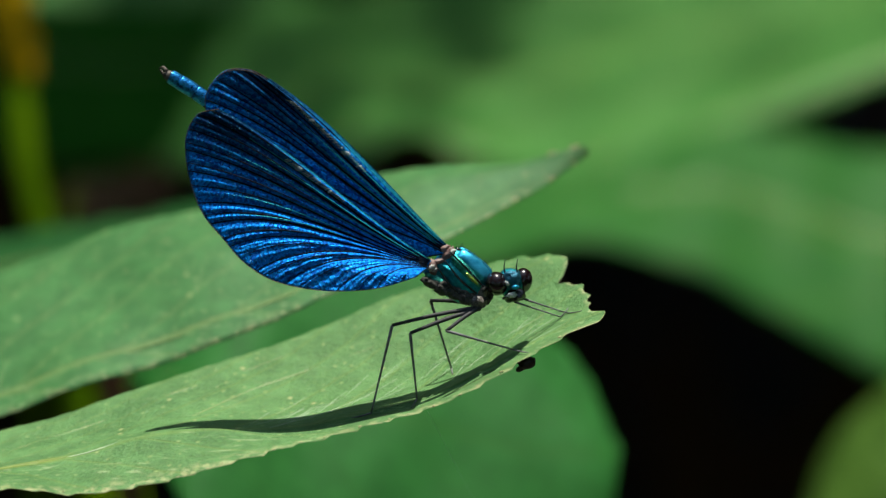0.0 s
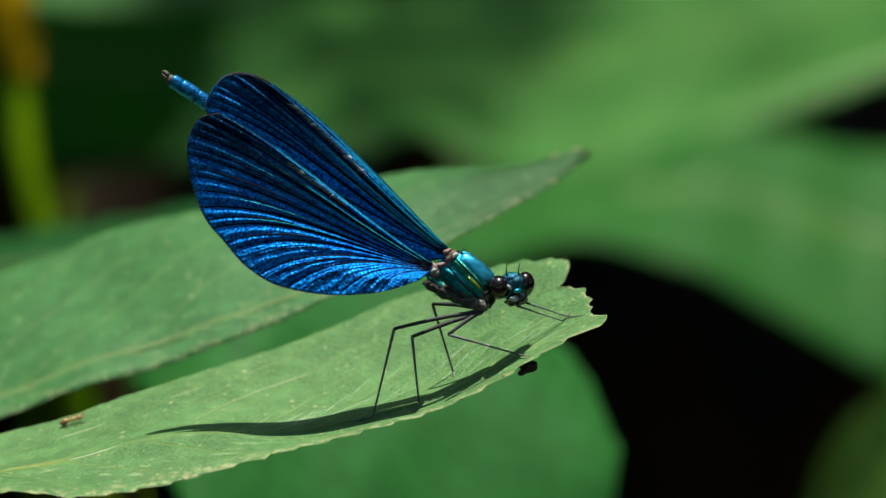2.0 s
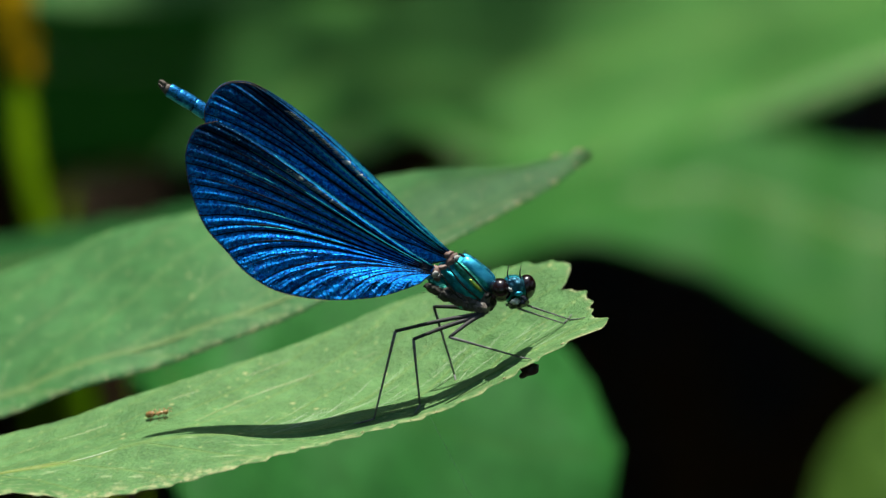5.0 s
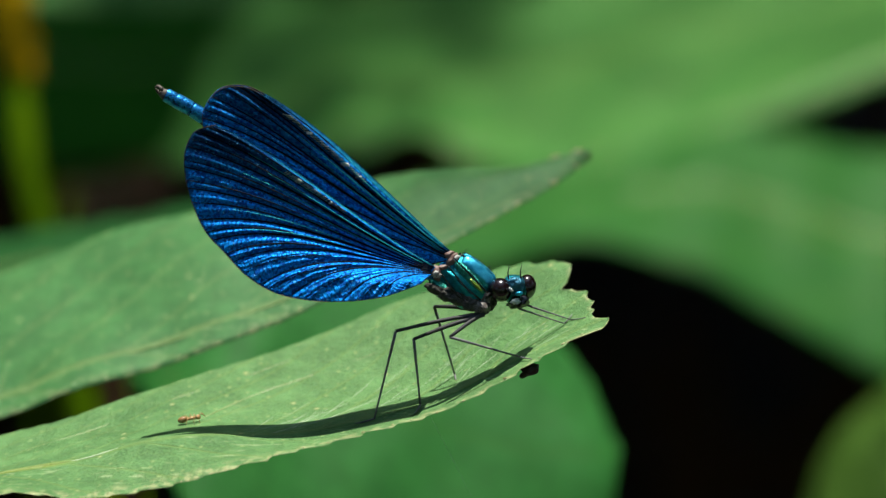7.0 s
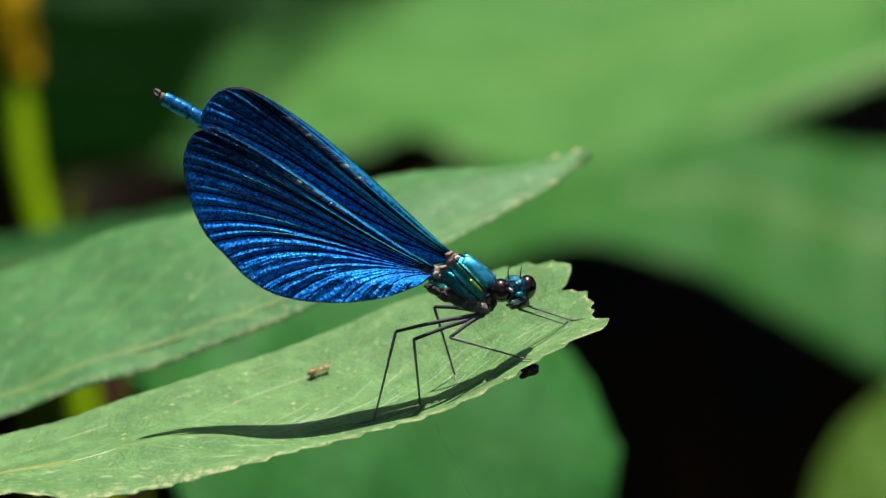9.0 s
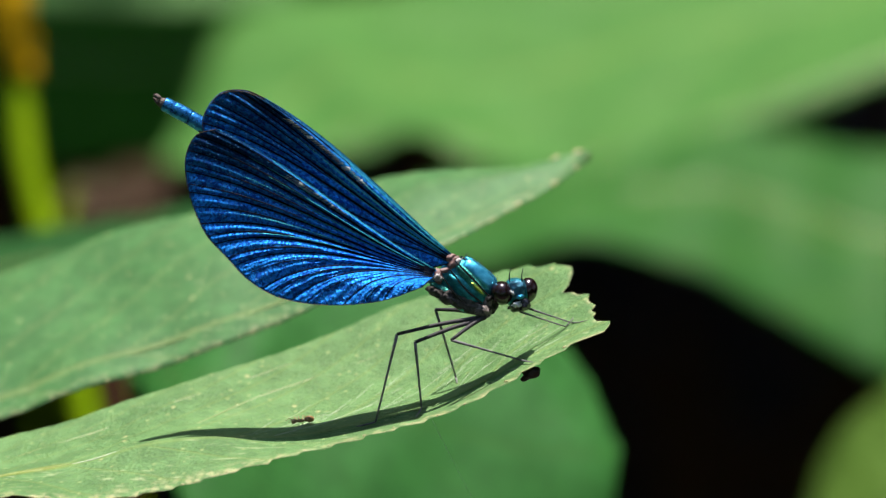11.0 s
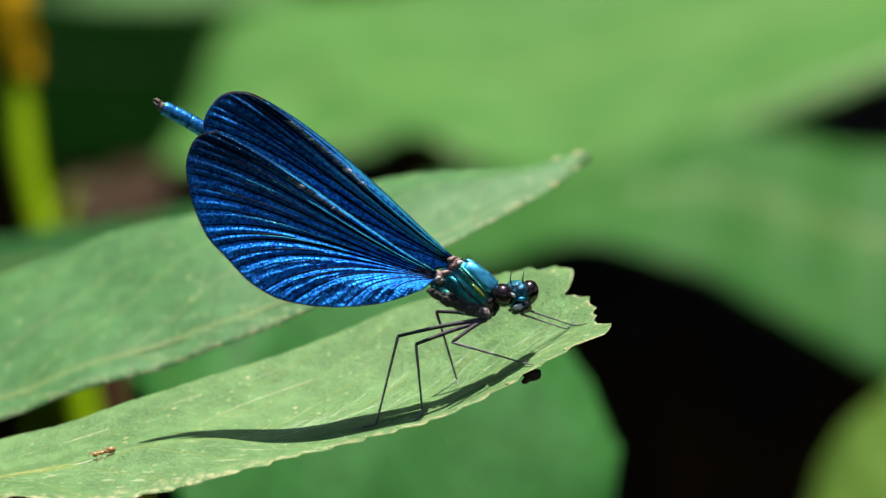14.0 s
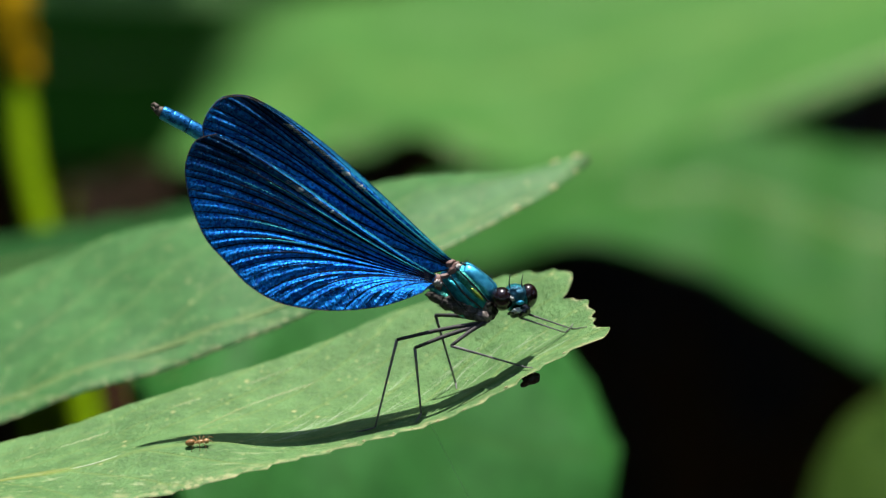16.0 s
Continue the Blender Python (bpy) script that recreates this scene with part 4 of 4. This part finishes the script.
HIND_NET = ([(-9.5, 3.7), (-10.0, 3.0), (-10.4, 2.5), (-10.4, 1.9), (-10.2, 1.1), (-9.6, 0.5), (-8.9, 0.0), (-8.2, -0.3), (-7.3, -0.7), (-6.2, -1.2), (-4.3, -1.9), (-2.0, -2.2)],
            [(-16.6, 11.3), (-17.4, 11.0), (-18.1, 9.8), (-18.5, 8.2), (-18.3, 6.8), (-17.8, 5.4), (-17.0, 3.9), (-15.6, 1.9), (-13.2, 0.3), (-9.7, -1.1), (-6.3, -2.0), (-2.5, -2.7)],
            [(-24.9, 15.5), (-27.2, 14.9), (-28.4, 12.7), (-28.5, 10.3), (-28.0, 7.5), (-26.6, 3.9), (-24.4, 1.2), (-22.0, -1.5), (-18.5, -3.6), (-13.3, -4.6), (-7.6, -4.4), (-3.0, -3.1)])
FORE_NET = ([(-6.4, 6.9), (-7.8, 6.2), (-8.5, 5.8), (-8.9, 5.1), (-8.9, 4.5), (-8.0, 4.1), (-6.0, 2.6), (-2.1, -0.9)],
            [(-12.2, 14.1), (-14.0, 14.3), (-15.8, 14.1), (-16.4, 13.7), (-16.5, 12.2), (-15.9, 8.4), (-12.4, 3.6), (-4.4, -1.4)],
            [(-19.6, 18.6), (-21.8, 19.6), (-24.4, 19.4), (-26.2, 17.4), (-26.4, 15.2), (-25.2, 11.2), (-19.5, 4.0), (-6.6, -1.8)])
wings = [make_wing((-0.88, -1.56, -0.00), HIND_NET, 1.3, 24, "dark blue pleated hindwing", 3.6, 1, [(0.35, 0.03, 0.74, 0.07), (1.9, 0.05, 0.80, 0.07), (3.2, 0.06, 0.7, 0.06), (4.6, 0.12, 0.78, 0.05), (6.2, 0.1, 0.68, 0.045), (7.8, 0.12, 0.6, 0.04), (9.3, 0.35, 0.88, 0.035), (11.3, 0.4, 0.9, 0.035)], (1.5, 0.40, 0.66, (9, 30, 31))),
         make_wing((0.81, 0.00, -0.00), FORE_NET, 0.75, 18, "dark blue pleated forewing", 0.0, 1, [(0.0, 0.04, 0.84, 0.08), (0.9, 0.05, 0.75, 0.09), (1.9, 0.05, 0.55, 0.08), (2.9, 0.04, 0.45, 0.07), (4.1, 0.06, 0.7, 0.06), (5.4, 0.04, 0.6, 0.06), (6.6, 0.04, 0.5, 0.05)], (2.0, 0.42, 0.82, (3, 9, 10, 28)), tone=14, main=3),
         make_wing((0.81, 0.00, -0.00), FORE_NET, -0.8, 18, "dark blue forewing of the other side", 0.0, -1, turn=-0.4),
         make_wing((-0.88, -1.56, -0.00), HIND_NET, -1.3, 20, "dark blue hindwing of the other side", 0.6, -1)]

for ob in fly.children_recursive:  # the body hangs on the near side of its feet
    if ob.name.split(".")[0] not in ("leg", "shin", "foot"):
        lean = Matrix.Identity(4)
        lean[2][1] = 0.095
        base = (Vector(ob["pivot"]) if "pivot" in ob else Vector(ob.parent["pivot"]) if "pivot" in ob.parent else Vector(ROOT)) * 0.001
        ob.data.transform(Matrix.Translation((0, 0, 0.0004 + (base.y + 0.004) * 0.095)) @ lean)

# ---- the dark bud under the leaf ----
bud = thing("withered_bud", (9.12, -11.69, -0.00), "small black withered bud hanging under the leaf edge", "bud")
bm = blob(bmesh.new(), (9.25, -12.56, -0.00), (1.0, 0.75, 0.8), (0, 0, 15), 0.22, 24, 4)
blob(bm, (8.62, -13.19, -0.00), (0.6, 0.35, 0.4), (0, 0, 30), 0.25, 16, 9)
part("bud_body", bm, BUD, bud)
part("bud_stem", tube(bmesh.new(), [(9.38, -12.44, -0.00), (9.13, -11.69, -0.20), (8.88, -11.20, -0.60)], [0.2, 0.14, 0.12], 6), UNDER, bud)


# ---- ant ----
def make_ant():
    top = thing("ant", (0, 0, 0), "small reddish brown ant walking on the leaf", "ant")
    part("gaster", blob(bmesh.new(), (-1.05, 0.62, 0), (0.72, 0.46, 0.46), (0, 0, 8)), ANT_DARK, top, "shiny dark rear body")
    part("waist", blob(bmesh.new(), (-0.3, 0.55, 0), (0.14, 0.2, 0.14)), ANT, top)
    part("thorax", blob(bmesh.new(), (0.25, 0.62, 0), (0.55, 0.26, 0.24), (0, 0, 8)), ANT, top)
    head = part("head", blob(bmesh.new(), (1.1, 0.66, 0), (0.4, 0.34, 0.38), (0, 0, -12)), ANT, top)
    for s in (-1, 1):
        part("antenna", tube(bmesh.new(), [(1.3, 0.8, 0.15 * s), (1.55, 1.1, 0.4 * s), (2.05, 0.75, 0.55 * s)], [0.06, 0.05, 0.05], 5), ANT, head)
        for x, fx in ((0.55, 1.1), (0.25, 0.2), (-0.05, -1.0)):
            part("leg", tube(bmesh.new(), [(x, 0.5, 0.18 * s), (x + (fx - x) * 0.45, 1.0, 0.75 * s), (fx, 0.0, 1.25 * s)], [0.065, 0.05, 0.03], 5), ANT, top)
    return top


ant = make_ant()
for ob in ant.children_recursive:
    ob.data.transform(Matrix.Scale(0.82, 4))

# ---- movement ----
LEAF_SWAY = [(0, 0, -0, -0), (0.5, 0.08, -0.12, -0.03), (1, 0.12, -0.21, -0.04), (1.5, 0.21, -0.39, -0.13), (2, 0.24, -0.4, -0.14), (2.5, 0.3, -0.55, -0.22), (3, 0.29, -0.43, -0.21), (3.5, 0.26, -0.32, -0.07), (4, 0.33, -0.58, -0.22), (6.5, 0.44, -0.71, -0.26), (7, 0.44, -0.67, -0.28), (7.5, 0.47, -0.64, -0.29), (8, 0.41, -0.65, -0.23), (8.5, 0.43, -0.69, -0.3), (9, 0.45, -0.72, -0.32), (11.5, 0.61, -1.05, -0.34), (12, 0.62, -1.08, -0.37), (12.5, 0.72, -1.34, -0.45), (13, 0.67, -1.1, -0.44), (13.5, 0.78, -1.28, -0.38), (14, 0.72, -1.25, -0.5), (14.5, 0.57, -1.03, -0.3), (15, 0.67, -1.04, -0.37), (15.5, 0.73, -1.19, -0.39), (16, 0.59, -1.64, -0.47)]
BACK_SWAY = [(0, 0, -0, -0), (0.5, 0.06, -0.03, -0.11), (1, 0.09, -0.06, -0.13), (1.5, 0.15, -0.22, -0.12), (2, 0.21, -0.25, -0.16), (2.5, 0.24, -0.28, -0.25), (3, 0.24, -0.21, -0.29), (3.5, 0.14, -0.18, -0.25), (4, 0.24, -0.28, -0.25), (6.5, 0.36, -0.4, -0.34), (7, 0.3, -0.37, -0.27), (7.5, 0.3, -0.34, -0.22), (8, 0.24, -0.34, -0.16), (8.5, 0.24, -0.34, -0.19), (9, 0.27, -0.37, -0.28), (11.5, 0.33, -0.47, -0.24), (12, 0.33, -0.5, -0.29), (12.5, 0.4, -0.63, -0.12), (13, 0.37, -0.5, -0.23), (13.5, 0.4, -0.6, -0.25), (14, 0.33, -0.59, -0.3), (14.5, 0.33, -0.56, -0.25), (15, 0.37, -0.57, -0.19), (15.5, 0.37, -0.57, -0.19), (16, 0.24, -0.95, -0.25)]
WING_SWAY = [(0, 0), (0.5, -0.03), (1, -0.05), (1.5, 0.14), (2, 0.25), (2.5, 0.45), (3, 0.84), (3.5, 0.93), (4, 1.15), (6.5, 2.7), (7, 2.89), (7.5, 3.09), (8, 3.1), (8.5, 3.19), (9, 3.3), (11.5, 3.12), (12, 3.15), (12.5, 3.19), (13, 3.12), (13.5, 3.15), (14, 3.22), (14.5, 3.07), (15, 3.15), (15.5, 3.07), (16, 3.09)]
# the unseen shade twigs' drift aside, in mm
THIN_SWAY = [(0, 0, 0, 0), (6.5, 10, 0, 0), (8, 40, 0, 0), (9, 85, 0, 0), (10.2, 130, 0, 0), (11.5, 165, 0, 0), (13, 180, 0, 0), (14.5, 175, 0, 0), (16, 130, 0, 0)]
SIDE_SWAY = [(0, 0, 0, 0), (0.5, -35, 0, 0), (1.5, -90, 0, 0), (2.5, -50, 0, 0), (3.2, -15, 0, 0), (4, 0, 0, 0), (6.5, -22, 0, 0), (8, -8, 0, 0), (9, 15, 0, 0), (11.5, 10, 0, 0), (12.5, 40, 0, 0), (14, 45, 0, 0), (15, 10, 0, 0), (16, -30, 0, 0)]
TIP_SWAY = [(0, 14, 0, 0), (1.5, 8, 0, 0), (3, 0, 0, 0), (4, 2, 0, 0), (6.5, -4, 0, 0), (7.5, 4, 0, 0), (8.2, 18, 0, 0), (9, 40, 0, 0), (10.5, 70, 0, 0), (16, 75, 0, 0)]
HEDGE_SWAY = [(0, 5, 0, 0), (1.5, 14, 0, 0), (4, 16, 0, 0), (7, 3, 0, 0), (8, -4, 0, 0), (8.5, -10, 0, 0), (9, -27, 0, 0), (10.2, -62, 0, 0), (11.5, -86, 0, 0), (12.5, -94, 0, 0), (14, -92, 0, 0), (15, -78, 0, 0), (16, -44, 0, 0)]
# how far the forewings stand back from the hindwings, in degrees
FORE_LAG = [(0, -0.4), (7, -0.25), (11.5, 0.0), (16, 0.0)]
TAIL_SWAY = [(0, 0.0), (0.5, 0.0), (1, 0.04), (1.5, 0.31), (2, 0.26), (2.5, 0.41), (3, 0.81), (3.5, 1.05), (4, 1.27), (6.5, 2.56), (7, 2.84), (7.5, 3.1), (8, 3.15), (8.5, 3.2), (9, 3.54), (11.5, 4.22), (12, 4.5), (12.5, 4.62), (13, 4.67), (13.5, 4.64), (14, 4.63), (14.5, 4.62), (15, 4.67), (15.5, 4.67), (16, 4.77)]
ANT_WAY = [(0, 0.1467, 0, 0), (0.7, 0.1933, 0.075, 0), (0.8, 0.21, 0.163, 0), (1.2, 0.2633, 0.088, 0), (1.6, 0.26, 0.075, 0), (2, 0.2967, 0.15, 0), (2.4, 0.36, 0.1, 10), (2.8, 0.3633, 0.062, 180), (3.2, 0.3733, 0.038, 0), (3.6, 0.4067, 0.125, 0), (4, 0.4167, 0.163, 0), (4.2, 0.4033, 0.175, 200), (5.2, 0.41, 0.463, 0), (6.3, 0.42, 0.6, 0), (6.6, 0.4267, 0.6, 0), (7, 0.4467, 0.55, 10), (7.4, 0.4567, 0.537, 10), (7.8, 0.49, 0.45, 10), (8, 0.49, 0.425, 10), (8.4, 0.54, 0.338, 10), (8.8, 0.5833, 0.3, 5), (9.2, 0.6633, 0.288, 5), (10, 0.6733, 0.525, -90), (10.6, 0.6233, 0.638, -160), (11.3, 0.57, 0.625, 190), (11.6, 0.5567, 0.638, 190), (12, 0.5333, 0.675, 190), (12.6, 0.49, 0.713, 190), (13, 0.4567, 0.738, 185), (13.4, 0.38, 0.713, 180), (13.8, 0.34, 0.688, 180), (14.2, 0.3067, 0.7, 190), (14.5, 0.26, 0.812, 200), (14.7, 0.2867, 0.8, 0), (14.8, 0.3067, 0.788, 0), (15, 0.3667, 0.788, 0), (15.2, 0.39, 0.775, 0), (15.3, 0.3833, 0.775, 180), (15.6, 0.38, 0.763, 180), (15.7, 0.39, 0.763, 0), (15.8, 0.4167, 0.75, 0), (16, 0.4533, 0.725, 0)]


def swayed(anchor, row):
    """The pose of a thing that sways with its leaf: shift in mm and turn in degrees about the sight line."""
    t, x, y, a = row
    return STAGE @ Matrix.Translation((x * 0.001, y * 0.001, 0)) @ pose(0, 0, 0, 0, 0, a) @ Matrix.Translation(Vector(anchor) * 0.001)


def at_time(rows, t):
    for a, b in zip(rows, rows[1:]):
        if a[0] <= t <= b[0]:
            f = (t - a[0]) / (b[0] - a[0])
            return tuple(p + (q - p) * f for p, q in zip(a, b))
    return rows[-1]


def ant_pose(t, u, w, heading):
    """The ant on the front leaf's blade, u along and w across, heading in degrees from the leaf's run towards its far edge."""
    p, du, dw = on_front(u, w), on_front(u + 0.004, w) - on_front(u - 0.004, w), on_front(u, w - 0.02) - on_front(u, w + 0.02)
    up = dw.cross(du).normalized()
    if up.y < 0:
        up = -up
    x = du.normalized()
    y = up.cross(x)
    h = radians(heading)
    ahead = (x * math.cos(h) + y * math.sin(h)).normalized()
    side = ahead.cross(up)
    m = Matrix((ahead, up, side)).transposed().to_4x4()
    m.translation = (p + up * 0.04) * 0.001
    t_, sx, sy, sa = at_time(LEAF_SWAY, t)
    return STAGE @ Matrix.Translation((sx * 0.001, sy * 0.001, 0)) @ pose(0, 0, 0, 0, 0, sa) @ m


def motions():
    for ob in (front_leaf, fly, bud, *threads):
        walk(ob, [(r[0], swayed(ob["anchor"], r)) for r in LEAF_SWAY])
    walk(second_leaf, [(r[0], swayed(second_leaf["anchor"], r)) for r in BACK_SWAY])
    walk(thin_twig, [(r[0], swayed(thin_twig["anchor"], r)) for r in THIN_SWAY])
    walk(side_twig, [(r[0], swayed(side_twig["anchor"], r)) for r in SIDE_SWAY])
    walk(tip_twig, [(r[0], swayed(tip_twig["anchor"], r)) for r in TIP_SWAY])
    walk(hedge_twig, [(r[0], swayed(hedge_twig["anchor"], r)) for r in HEDGE_SWAY])
    for ob, rows in [(w, WING_SWAY) for w in (wings[0], wings[3])] + [(w, [(t, a + at_time(FORE_LAG, t)[1]) for t, a in WING_SWAY]) for w in wings[1:3]] + [(abdomen, TAIL_SWAY)]:
        p = (Vector(ob["pivot"]) - Vector(fly["anchor"])) * 0.001
        walk(ob, [(t, pose(p.x, p.y, p.z, 0, 0, a)) for t, a in rows])
    walk(ant, [(r[0], ant_pose(*r)) for r in ANT_WAY])


motions()
